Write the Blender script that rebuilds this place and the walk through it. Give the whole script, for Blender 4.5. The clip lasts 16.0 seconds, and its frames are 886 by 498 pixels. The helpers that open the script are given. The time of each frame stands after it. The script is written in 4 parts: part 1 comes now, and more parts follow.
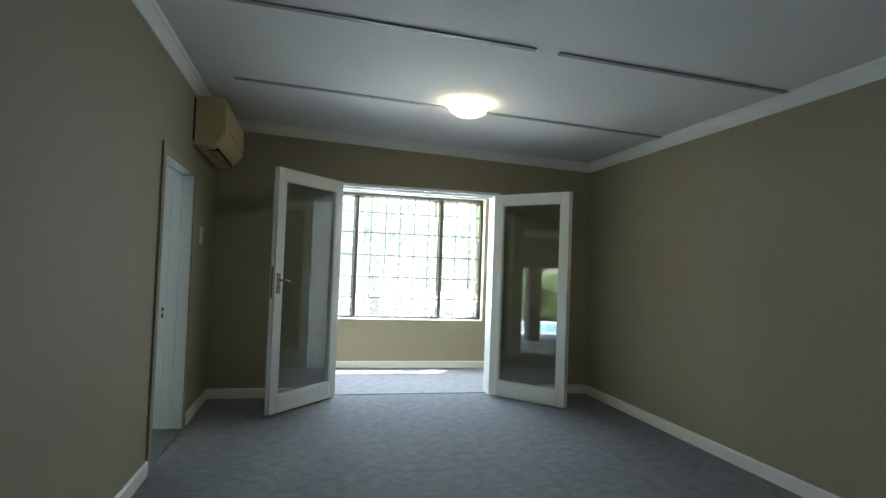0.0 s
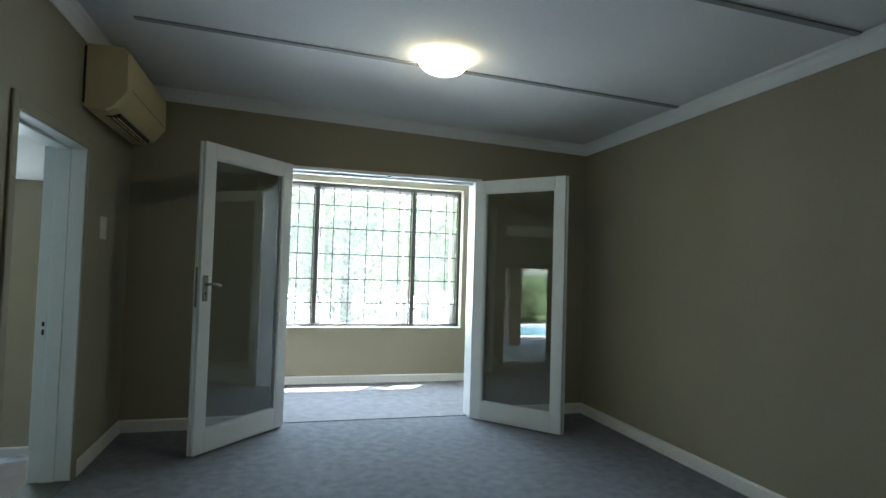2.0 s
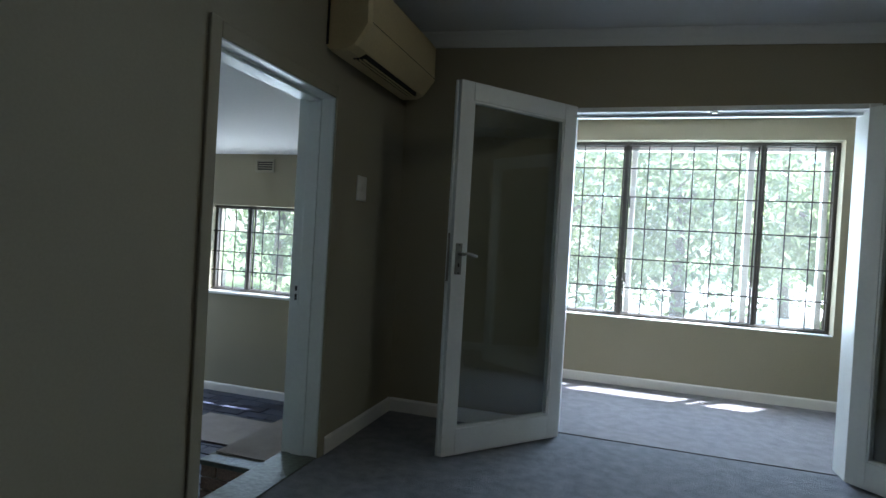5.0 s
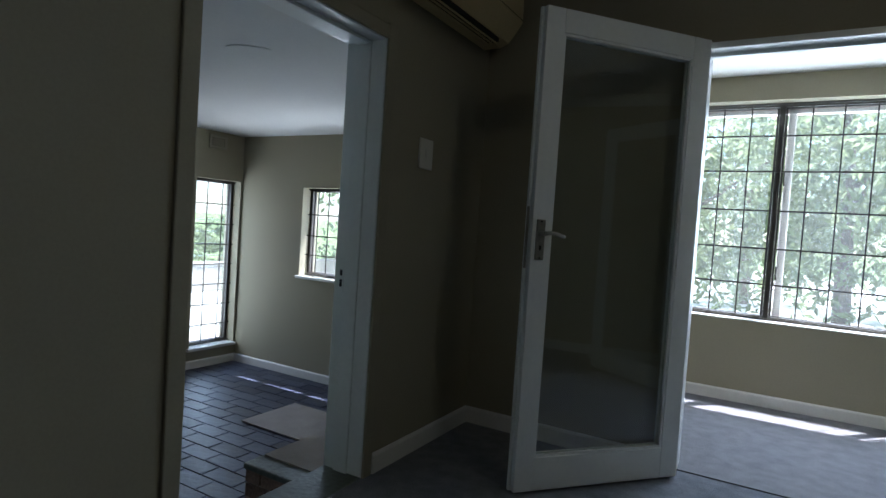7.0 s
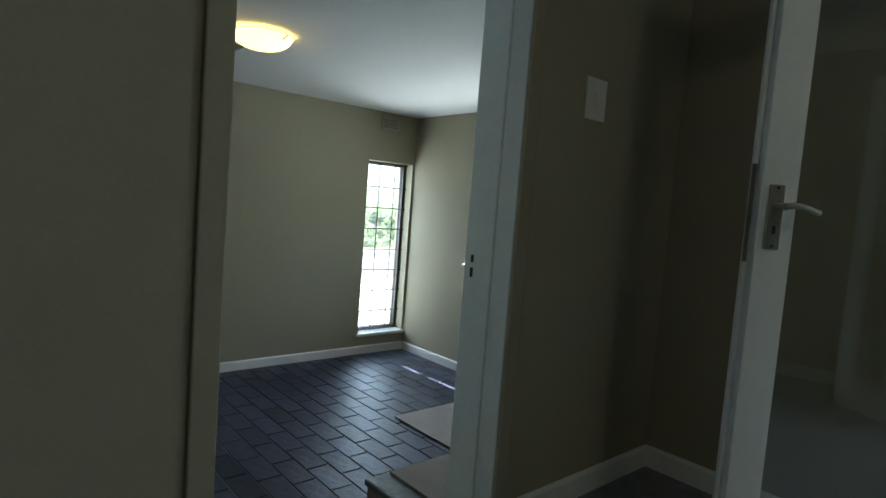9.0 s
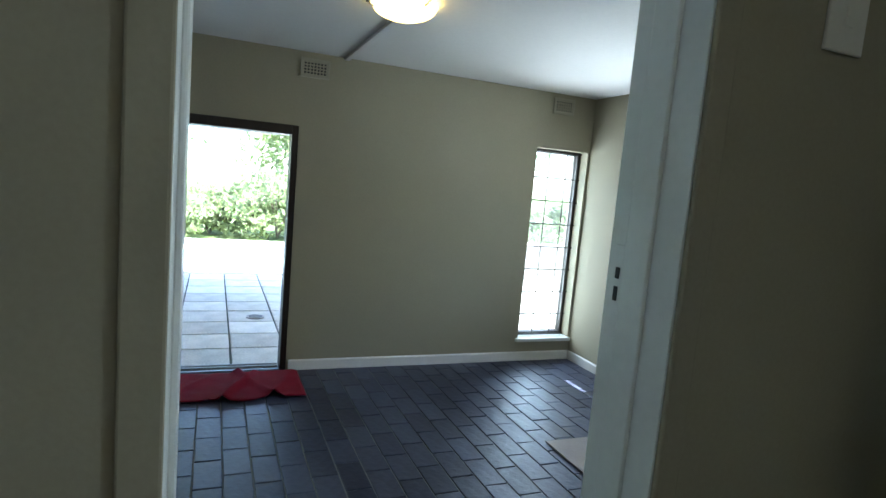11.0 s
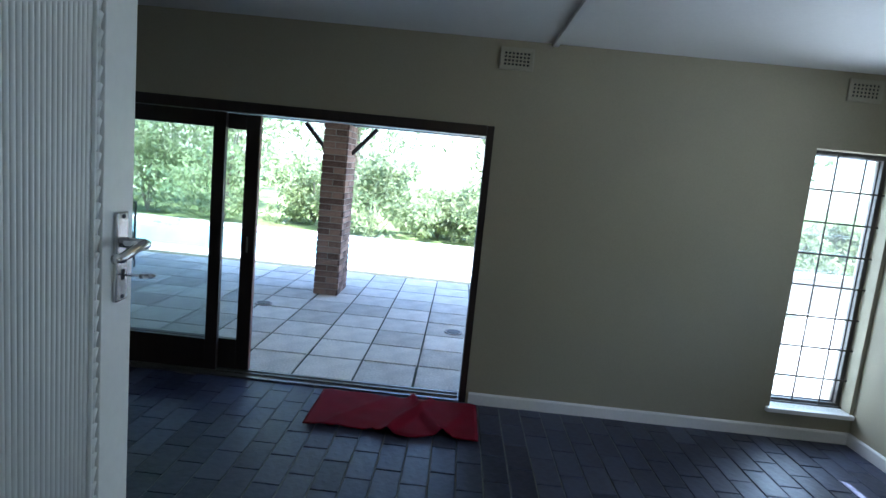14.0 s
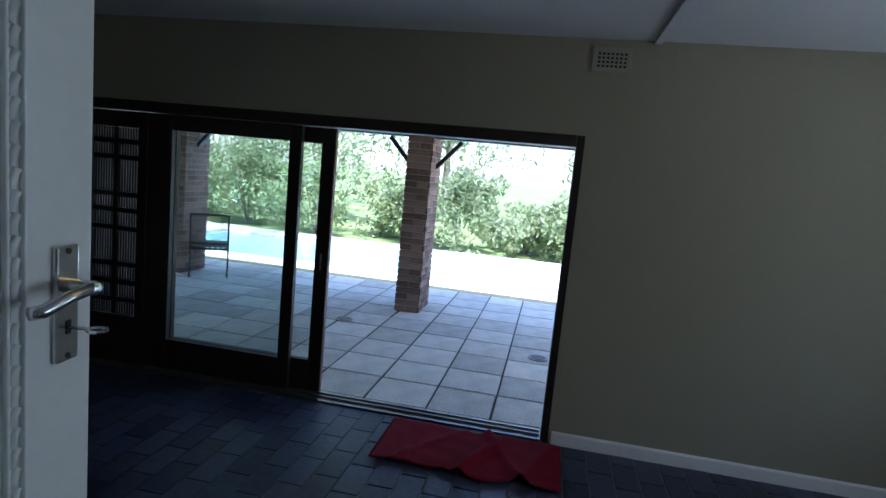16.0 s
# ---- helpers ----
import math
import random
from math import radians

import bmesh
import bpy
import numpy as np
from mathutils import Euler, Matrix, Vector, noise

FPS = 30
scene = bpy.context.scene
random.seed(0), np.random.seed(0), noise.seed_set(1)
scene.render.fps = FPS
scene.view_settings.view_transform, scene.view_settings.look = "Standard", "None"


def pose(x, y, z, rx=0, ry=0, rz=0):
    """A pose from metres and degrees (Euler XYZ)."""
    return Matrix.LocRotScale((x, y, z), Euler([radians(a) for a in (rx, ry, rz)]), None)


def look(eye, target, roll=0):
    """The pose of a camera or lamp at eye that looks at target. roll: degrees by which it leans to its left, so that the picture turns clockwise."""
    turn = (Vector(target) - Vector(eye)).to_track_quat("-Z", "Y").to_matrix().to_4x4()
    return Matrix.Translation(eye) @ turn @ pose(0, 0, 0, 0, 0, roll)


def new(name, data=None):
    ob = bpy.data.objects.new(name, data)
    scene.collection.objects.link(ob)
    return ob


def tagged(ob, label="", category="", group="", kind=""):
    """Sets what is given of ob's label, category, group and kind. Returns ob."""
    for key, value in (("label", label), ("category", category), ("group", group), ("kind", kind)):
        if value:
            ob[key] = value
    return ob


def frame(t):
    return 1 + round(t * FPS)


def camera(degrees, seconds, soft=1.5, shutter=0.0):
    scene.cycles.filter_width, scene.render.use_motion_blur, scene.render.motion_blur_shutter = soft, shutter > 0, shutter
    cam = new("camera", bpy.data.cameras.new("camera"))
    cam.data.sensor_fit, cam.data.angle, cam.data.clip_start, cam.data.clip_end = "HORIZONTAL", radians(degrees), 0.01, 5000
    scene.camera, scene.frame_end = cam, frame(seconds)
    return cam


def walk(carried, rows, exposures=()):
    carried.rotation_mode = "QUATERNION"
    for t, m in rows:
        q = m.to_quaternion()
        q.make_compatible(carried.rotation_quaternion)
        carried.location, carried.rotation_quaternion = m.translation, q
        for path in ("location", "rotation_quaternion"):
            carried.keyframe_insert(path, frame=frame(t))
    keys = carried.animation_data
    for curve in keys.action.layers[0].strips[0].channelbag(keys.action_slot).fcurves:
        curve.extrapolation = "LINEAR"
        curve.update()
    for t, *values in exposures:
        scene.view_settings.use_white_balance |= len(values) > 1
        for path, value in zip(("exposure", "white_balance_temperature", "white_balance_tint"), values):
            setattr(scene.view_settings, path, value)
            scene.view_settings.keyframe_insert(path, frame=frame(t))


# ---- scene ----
cam = camera(76.1, 16.0)
PATH = [
    (0, (0.884, -5.548, 1.269), (1.337, -3.601, 1.336), 2.1),
    (0.5, (0.908, -5.308, 1.247), (1.382, -3.366, 1.325), 1.9),
    (1, (0.942, -5.09, 1.249), (1.448, -3.157, 1.328), 1.9),
    (1.5, (1.043, -4.848, 1.274), (1.569, -2.92, 1.349), 1.8),
    (2, (1.13, -4.663, 1.257), (1.665, -2.737, 1.332), 1.7),
    (2.5, (1.182, -4.505, 1.218), (1.711, -2.577, 1.287), 1.7),
    (3, (1.231, -4.282, 1.221), (1.706, -2.34, 1.285), 1.8),
    (3.5, (1.281, -4.129, 1.217), (1.62, -2.159, 1.272), 2.0),
    (4, (1.373, -3.956, 1.203), (1.558, -1.965, 1.248), 2.2),
    (4.5, (1.476, -3.787, 1.196), (1.212, -1.805, 1.199), 2.9),
    (7, (1.47, -2.924, 1.121), (0.47, -1.194, 1.042), 3.8),
    (7.5, (1.449, -2.747, 1.106), (0.294, -1.116, 1.014), 3.9),
    (8, (1.366, -2.563, 1.083), (0.097, -1.021, 0.978), 3.9),
    (8.5, (1.263, -2.415, 1.073), (-0.125, -0.98, 0.945), 4.2),
    (9, (1.194, -2.293, 1.056), (-0.312, -0.985, 0.904), 4.4),
    (11.5, (0.728, -1.716, 1.048), (-1.157, -1.088, 0.81), 5.2),
    (12, (0.615, -1.633, 1.058), (-1.306, -1.133, 0.807), 5.4),
    (12.5, (0.501, -1.549, 1.073), (-1.454, -1.219, 0.807), 5.4),
    (13, (0.408, -1.495, 1.073), (-1.569, -1.36, 0.798), 5.6),
    (13.5, (0.268, -1.443, 1.077), (-1.713, -1.416, 0.799), 5.7),
    (14, (0.119, -1.386, 1.078), (-1.862, -1.428, 0.805), 5.7),
    (14.5, (0.013, -1.39, 1.074), (-1.968, -1.478, 0.812), 5.8),
    (15, (-0.097, -1.365, 1.097), (-2.07, -1.553, 0.832), 5.5),
    (15.5, (-0.181, -1.347, 1.091), (-2.143, -1.637, 0.831), 5.7),
    (16, (-0.224, -1.345, 1.092), (-2.174, -1.706, 0.834), 5.5),
]
EXPOSURE = [(0.0, 3.4, 5950, 7), (1.5, 3.2, 5750, 7), (2.5, 3.1, 5600, 6), (3.5, 2.95, 5550, 7), (4.5, 2.6, 5500, 10), (7.0, 1.95, 5550, 14), (8.0, 2.35, 5700, 9), (9.0, 2.55, 5800, 5),
            (11.5, 3.2, 5550, 7), (12.5, 3.05, 5500, 8), (13.5, 2.75, 5300, 11), (14.5, 2.45, 5200, 14), (16.0, 2.0, 5150, 16)]
walk(cam, [(t, look(eye, target, roll)) for t, eye, target, roll in PATH], EXPOSURE)

# ---- plan ----
W, XW = 3.775, 0.20            # main room width, thickness of the wall to the slate room
SX, SY, SF, SC = -3.94, 1.645, -0.625, 2.01   # slate room: far wall, window wall, floor, ceiling
SZ = -0.10                    # sunroom floor
NY = -7.6                     # near ends of the rooms
WY = 2.09                     # sunroom window wall
DOOR = (-1.898, -0.935, 1.93)   # doorway to the slate room: near, far, top

# ---- light ----
SUN_UP, SUN_AZ = 66.0, 42.0          # degrees; azimuth from +y towards +x
world = bpy.data.worlds.new("world")
scene.world = world
world.use_nodes = True
wn = world.node_tree.nodes
sky = wn.new("ShaderNodeTexSky")
sky.sky_type = "NISHITA"
sky.sun_disc = False
sky.sun_elevation = radians(SUN_UP)
sky.sun_rotation = radians(SUN_AZ)
wn["Background"].inputs["Strength"].default_value = 0.15
world.node_tree.links.new(sky.outputs[0], wn["Background"].inputs["Color"])
sun = new("sun", bpy.data.lights.new("sun", "SUN"))
sun.data.energy = 5.0
sun.data.angle = radians(0.5)
sun.data.color = (1.0, 0.96, 0.9)
sd = Vector((math.sin(radians(SUN_AZ)) * math.cos(radians(SUN_UP)), math.cos(radians(SUN_AZ)) * math.cos(radians(SUN_UP)), math.sin(radians(SUN_UP))))
sun.matrix_world = look(sd * 30, (0, 0, 0))


def fill_lamp(x, y, z, w, h, tx, ty, power):
    """Added area lamp just outside a window, boosting the sky light that comes in."""
    d = bpy.data.lights.new("window_fill", "AREA")
    d.shape, d.size, d.size_y, d.energy, d.color = "RECTANGLE", w, h, power, (0.86, 0.95, 1.0)
    ob = new("window_fill", d)
    ob.matrix_world = look((x, y, z), (x + tx, y + ty, z))
    return ob


# added fill lamps on top of the sky, one per window, facing inwards
fill_lamp(2.07, WY + 0.31, 1.40, 2.2, 1.6, 0, -1, 23)
fill_lamp(-2.2, SY + 0.27, 0.96, 1.4, 0.85, 0, -1, 4)
fill_lamp(SX - 0.33, 1.32, 0.54, 0.5, 1.7, 1, 0, 4)


# ---- materials ----
def mat(name, color, rough=0.6, metal=0.0, var=0.12, scale=3.0, fine=60.0, bump=0.1, dist=0.004, rand=0.0, spec=0.5, stretch=(1, 1, 1), tint=None):
    """A surface with wide and fine variation of colour, roughness and relief."""
    m = bpy.data.materials.new(name)
    m.use_nodes = True
    n, l = m.node_tree.nodes, m.node_tree.links
    b = n["Principled BSDF"]
    tc = n.new("ShaderNodeTexCoord")
    mp = n.new("ShaderNodeMapping")
    mp.inputs["Scale"].default_value = stretch
    l.new(tc.outputs["Object"], mp.inputs["Vector"])
    a, c = n.new("ShaderNodeTexNoise"), n.new("ShaderNodeTexNoise")
    a.inputs["Scale"].default_value, a.inputs["Detail"].default_value = scale, 4
    c.inputs["Scale"].default_value, c.inputs["Detail"].default_value = fine, 3
    for q in (a, c):
        l.new(mp.outputs[0], q.inputs["Vector"])
    mix = n.new("ShaderNodeMath")
    mix.operation = "ADD"
    l.new(a.outputs[0], mix.inputs[0])
    l.new(c.outputs[0], mix.inputs[1])
    val = mix.outputs[0]
    if rand:
        oi, mul, ad = n.new("ShaderNodeObjectInfo"), n.new("ShaderNodeMath"), n.new("ShaderNodeMath")
        geo = n.new("ShaderNodeNewGeometry")
        s2 = n.new("ShaderNodeMath")
        l.new(oi.outputs["Random"], s2.inputs[0])
        l.new(geo.outputs["Random Per Island"], s2.inputs[1])
        fr = n.new("ShaderNodeMath")
        fr.operation = "FRACT"
        l.new(s2.outputs[0], fr.inputs[0])
        mul.operation, mul.inputs[1].default_value = "MULTIPLY_ADD", rand
        mul.inputs[2].default_value = -rand / 2
        l.new(fr.outputs[0], mul.inputs[0])
        l.new(val, ad.inputs[0])
        l.new(mul.outputs[0], ad.inputs[1])
        val = ad.outputs[0]
    ramp = n.new("ShaderNodeMapRange")
    ramp.inputs["From Min"].default_value, ramp.inputs["From Max"].default_value = 0.6, 1.4
    l.new(val, ramp.inputs["Value"])
    cm = n.new("ShaderNodeMix")
    cm.data_type = "RGBA"
    lo = [max(0, v * (1 - var)) for v in color]
    hi = [min(1, v * (1 + var)) for v in (tint or color)]
    cm.inputs[6].default_value, cm.inputs[7].default_value = (*lo, 1), (*hi, 1)
    l.new(ramp.outputs[0], cm.inputs[0])
    l.new(cm.outputs[2], b.inputs["Base Color"])
    rr = n.new("ShaderNodeMapRange")
    rr.inputs["To Min"].default_value, rr.inputs["To Max"].default_value = max(0.03, rough - 0.1), min(1, rough + 0.1)
    l.new(a.outputs[0], rr.inputs["Value"])
    l.new(rr.outputs[0], b.inputs["Roughness"])
    b.inputs["Metallic"].default_value = metal
    b.inputs["Specular IOR Level"].default_value = spec
    bp = n.new("ShaderNodeBump")
    bp.inputs["Strength"].default_value, bp.inputs["Distance"].default_value = bump, dist
    l.new(mix.outputs[0], bp.inputs["Height"])
    l.new(bp.outputs[0], b.inputs["Normal"])
    return m


def glass_mat(name, tint=(0.93, 0.96, 0.95), dust=0.0):
    """Thin pane: clear with the reflection of real glass, and a film of dust."""
    m = bpy.data.materials.new(name)
    m.use_nodes = True
    n, l = m.node_tree.nodes, m.node_tree.links
    n.remove(n["Principled BSDF"])
    tr, gl, mx, fr = n.new("ShaderNodeBsdfTransparent"), n.new("ShaderNodeBsdfGlossy"), n.new("ShaderNodeMixShader"), n.new("ShaderNodeLayerWeight")
    tr.inputs[0].default_value = (*tint, 1)
    gl.inputs["Roughness"].default_value = 0.0
    fr.inputs["Blend"].default_value = 0.5
    pw, sc = n.new("ShaderNodeMath"), n.new("ShaderNodeMath")
    pw.operation, pw.inputs[1].default_value = "POWER", 5.0
    sc.operation, sc.inputs[1].default_value, sc.inputs[2].default_value = "MULTIPLY_ADD", 0.85, 0.08
    l.new(fr.outputs["Facing"], pw.inputs[0])
    l.new(pw.outputs[0], sc.inputs[0])
    l.new(sc.outputs[0], mx.inputs[0])
    l.new(tr.outputs[0], mx.inputs[1])
    l.new(gl.outputs[0], mx.inputs[2])
    top = mx
    if dust:
        film, top = n.new("ShaderNodeBsdfTranslucent"), n.new("ShaderNodeMixShader")
        film.inputs[0].default_value = (0.8, 0.8, 0.78, 1)
        smear, rng_ = n.new("ShaderNodeTexNoise"), n.new("ShaderNodeMapRange")
        smear.inputs["Scale"].default_value, smear.inputs["Detail"].default_value = 2.5, 4
        rng_.inputs["To Min"].default_value, rng_.inputs["To Max"].default_value = dust * 0.5, dust * 1.5
        l.new(smear.outputs[0], rng_.inputs["Value"])
        l.new(rng_.outputs[0], top.inputs[0])
        l.new(mx.outputs[0], top.inputs[1])
        l.new(film.outputs[0], top.inputs[2])
    l.new(top.outputs[0], n["Material Output"].inputs["Surface"])
    return m


def glow_mat(name, color, strength):
    m = bpy.data.materials.new(name)
    m.use_nodes = True
    n, l = m.node_tree.nodes, m.node_tree.links
    b = n["Principled BSDF"]
    b.inputs["Base Color"].default_value = (0.85, 0.8, 0.68, 1)
    b.inputs["Roughness"].default_value = 0.25
    t = n.new("ShaderNodeTexNoise")
    t.inputs["Scale"].default_value = 9
    mp = n.new("ShaderNodeMapRange")
    mp.inputs["To Min"].default_value, mp.inputs["To Max"].default_value = strength * 0.7, strength * 1.2
    l.new(t.outputs[0], mp.inputs["Value"])
    b.inputs["Emission Color"].default_value = (*color, 1)
    l.new(mp.outputs[0], b.inputs["Emission Strength"])
    return m


M_WALL = mat("taupe_paint", (0.340, 0.308, 0.222), 0.80, spec=0.25, var=0.06, scale=1.3, fine=90, bump=0.12, dist=0.003)
M_CEIL = mat("ceiling_white", (0.74, 0.74, 0.72), 0.8, var=0.04, scale=1.0, fine=50, bump=0.1, dist=0.003)
M_CORN = mat("cornice_white", (0.78, 0.79, 0.78), 0.6, var=0.03, scale=4, bump=0.04)
M_STRIP = mat("grey_cover_strip", (0.30, 0.30, 0.29), 0.6, var=0.08)
M_CARPET = mat("grey_carpet", (0.225, 0.235, 0.262), 0.97, var=0.34, scale=14, fine=150, bump=1.0, dist=0.010, spec=0.1)
M_CARPET2 = mat("paler_grey_carpet", (0.27, 0.265, 0.285), 0.97, var=0.30, scale=11, fine=150, bump=1.0, dist=0.010, spec=0.1)
M_WHITE = mat("white_gloss_paint", (0.80, 0.82, 0.80), 0.33, var=0.04, scale=5, fine=45, bump=0.06, dist=0.003)
M_SKIRT = mat("white_skirting", (0.78, 0.76, 0.73), 0.45, var=0.06, scale=6, fine=70, bump=0.08)
# extra blue in the slate's base colour stands for the sky's reflection
M_SLATE = mat("dark_slate", (0.030, 0.036, 0.068), 0.43, var=0.4, scale=6, fine=22, bump=0.5, dist=0.006, rand=0.9, tint=(0.040, 0.046, 0.074), spec=0.45)
M_GROUT = mat("grey_grout", (0.20, 0.20, 0.19), 0.9, var=0.25, scale=6)
M_STEP = mat("slate_tread", (0.085, 0.10, 0.085), 0.4, var=0.5, scale=9, fine=35, bump=0.6, dist=0.006)
M_BRICK = mat("red_brick", (0.15, 0.088, 0.068), 0.88, var=0.32, scale=9, fine=70, bump=0.5, dist=0.006, rand=0.75, tint=(0.25, 0.165, 0.13))
M_MORTAR = mat("mortar", (0.34, 0.31, 0.28), 0.95, var=0.15, fine=110, bump=0.5)
M_PAVER = mat("concrete_paver", (0.56, 0.54, 0.46), 0.9, var=0.25, scale=4, fine=55, bump=0.35, rand=0.5, tint=(0.66, 0.63, 0.55))
M_JOINT = mat("sandy_joint", (0.05, 0.055, 0.035), 0.97, var=0.3, fine=120)
M_STEEL = mat("dark_bronze_steel", (0.055, 0.047, 0.038), 0.5, metal=0.2, var=0.25, scale=12, bump=0.08)
M_DARKWOOD = mat("dark_stained_wood", (0.020, 0.012, 0.009), 0.5, var=0.4, scale=4, fine=40, bump=0.2, stretch=(6, 6, 0.6))
M_REDWOOD = mat("red_wood_edge", (0.11, 0.035, 0.02), 0.5, var=0.3, scale=4, fine=40, bump=0.15, stretch=(6, 6, 0.6))
M_CHROME = mat("brushed_chrome", (0.62, 0.62, 0.62), 0.2, metal=1.0, var=0.08, scale=30, bump=0.04)
M_BRASSY = mat("dull_metal", (0.34, 0.33, 0.30), 0.38, metal=1.0, var=0.15, scale=30, bump=0.05)
M_AC = mat("yellowed_plastic", (0.62, 0.50, 0.27), 0.42, var=0.09, scale=3, fine=70, bump=0.03)
M_BLACK = mat("black_gap", (0.012, 0.012, 0.012), 0.7, var=0.2)
M_SWITCH = mat("white_plastic", (0.72, 0.70, 0.64), 0.35, var=0.04)
M_VENT = mat("vent_plaster", (0.36, 0.33, 0.25), 0.7, var=0.08)
M_MAT = mat("beige_mat", (0.33, 0.30, 0.28), 0.97, var=0.22, scale=5, fine=260, bump=0.7, dist=0.005, spec=0.1)
M_TOWEL = mat("crimson_towel", (0.17, 0.005, 0.016), 0.95, var=0.25, scale=7, fine=240, bump=0.6, dist=0.004, spec=0.15)
M_SLING = mat("brown_mesh", (0.20, 0.14, 0.10), 0.8, var=0.2)
# pinkish timber, its base colour lifted so the backlit posts look lit
M_POST = mat("brightened_timber", (0.74, 0.66, 0.60), 0.8, var=0.15, scale=3, fine=40, stretch=(6, 6, 0.6))
M_EDGE = mat("ground_glass_edge", (0.62, 0.70, 0.68), 0.5, var=0.1)
M_GLASS = glass_mat("clear_glass")
M_DUSTY = glass_mat("dusty_glass", dust=0.016)
M_GLOW = glow_mat("lit_alabaster_glass", (1.0, 0.86, 0.55), 1.9)
M_GLOW2 = glow_mat("warm_alabaster_glass", (1.0, 0.66, 0.16), 0.8)
M_GRASS = mat("lawn", (0.09, 0.15, 0.035), 0.95, var=0.4, scale=0.7, fine=30, bump=0.8, dist=0.03, tint=(0.15, 0.19, 0.06))
# colour raised so sunlit paving reads blown out and bounces more light
M_POOLPAVE = mat("pale_paving", (0.70, 0.68, 0.62), 0.85, var=0.1, scale=2, fine=50, bump=0.2)
M_WATER = mat("pool_water", (0.30, 0.58, 0.66), 0.08, var=0.15, scale=2, fine=9, bump=0.15, dist=0.02)
M_LEAF = mat("green_leaf", (0.11, 0.15, 0.065), 0.4, var=0.4, scale=1.0, fine=8, bump=0.05, rand=1.2, tint=(0.17, 0.21, 0.09))
M_LEAF2 = mat("dark_leaf", (0.08, 0.115, 0.05), 0.4, var=0.4, scale=1.0, fine=8, bump=0.05, rand=1.2, tint=(0.12, 0.155, 0.07))
for lm in (M_LEAF, M_LEAF2):
    n, l = lm.node_tree.nodes, lm.node_tree.links
    tl, mx = n.new("ShaderNodeBsdfTranslucent"), n.new("ShaderNodeMixShader")
    tl.inputs[0].default_value = (0.48, 0.54, 0.30, 1)
    mx.inputs[0].default_value = 0.45
    l.new(n["Principled BSDF"].outputs[0], mx.inputs[1])
    l.new(tl.outputs[0], mx.inputs[2])
    l.new(mx.outputs[0], n["Material Output"].inputs["Surface"])
M_BARK = mat("grey_bark", (0.24, 0.20, 0.16), 0.95, var=0.35, scale=7, fine=30, bump=0.8, dist=0.02, stretch=(3, 3, 0.7))
M_ROOF = mat("roof_timber", (0.10, 0.06, 0.035), 0.8, var=0.3, scale=3, fine=30, bump=0.2)
M_STONE = mat("grey_stone", (0.36, 0.34, 0.31), 0.92, var=0.3, scale=4, fine=25, bump=0.6, dist=0.01)


# ---- building helpers ----
def part(name, bm, material, parent=None, label="", smooth=False):
    """One mesh object from a bmesh, under a thing or a part."""
    me = bpy.data.meshes.new(name)
    bm.to_mesh(me)
    bm.free()
    me.materials.append(material)
    if smooth:
        for p in me.polygons:
            p.use_smooth = True
    ob = new(name, me)
    if parent is not None:
        ob.parent = parent
    if label:
        ob["label"] = label
    return ob


def empty(name, m, label, category, group="", kind=""):
    ob = new(name)
    ob.matrix_world = m
    return tagged(ob, label, category, group, kind)


def add_box(bm, x0, x1, y0, y1, z0, z1, bevel=0.0):
    x0, x1 = sorted((x0, x1))
    y0, y1 = sorted((y0, y1))
    z0, z1 = sorted((z0, z1))
    m = Matrix.Translation(((x0 + x1) / 2, (y0 + y1) / 2, (z0 + z1) / 2)) @ Matrix.Diagonal((x1 - x0, y1 - y0, z1 - z0, 1))
    vs = bmesh.ops.create_cube(bm, size=1, matrix=m)["verts"]
    if bevel:
        bmesh.ops.bevel(bm, geom=list({e for v in vs for e in v.link_edges}), offset=bevel, segments=2, affect="EDGES", profile=0.5)
    return bm


def box(x0, x1, y0, y1, z0, z1, bevel=0.0):
    return add_box(bmesh.new(), x0, x1, y0, y1, z0, z1, bevel)


def boxes(rows, bevel=0.0):
    bm = bmesh.new()
    for r in rows:
        add_box(bm, *r, bevel)
    return bm


def add_rod(bm, a, b, r, sides=8, r2=None):
    a, b = Vector(a), Vector(b)
    m = Matrix.Translation((a + b) / 2) @ (b - a).to_track_quat("Z", "Y").to_matrix().to_4x4()
    bmesh.ops.create_cone(bm, cap_ends=True, segments=sides, radius1=r, radius2=r if r2 is None else r2, depth=(b - a).length, matrix=m)
    return bm


def rod(a, b, r, sides=8, r2=None):
    return add_rod(bmesh.new(), a, b, r, sides, r2)


def tube(points, r, sides=8):
    """A round bar bent through the points."""
    bm = bmesh.new()
    rings = []
    pts = [Vector(p) for p in points]
    for i, p in enumerate(pts):
        d = (pts[min(i + 1, len(pts) - 1)] - pts[max(i - 1, 0)]).normalized()
        q = d.to_track_quat("Z", "Y").to_matrix()
        rings.append([bm.verts.new(p + q @ Vector((r * math.cos(k * math.tau / sides), r * math.sin(k * math.tau / sides), 0))) for k in range(sides)])
    for a, b in zip(rings, rings[1:]):
        for k in range(sides):
            bm.faces.new((a[k], a[(k + 1) % sides], b[(k + 1) % sides], b[k]))
    bm.faces.new(rings[0][::-1])
    bm.faces.new(rings[-1])
    return bm


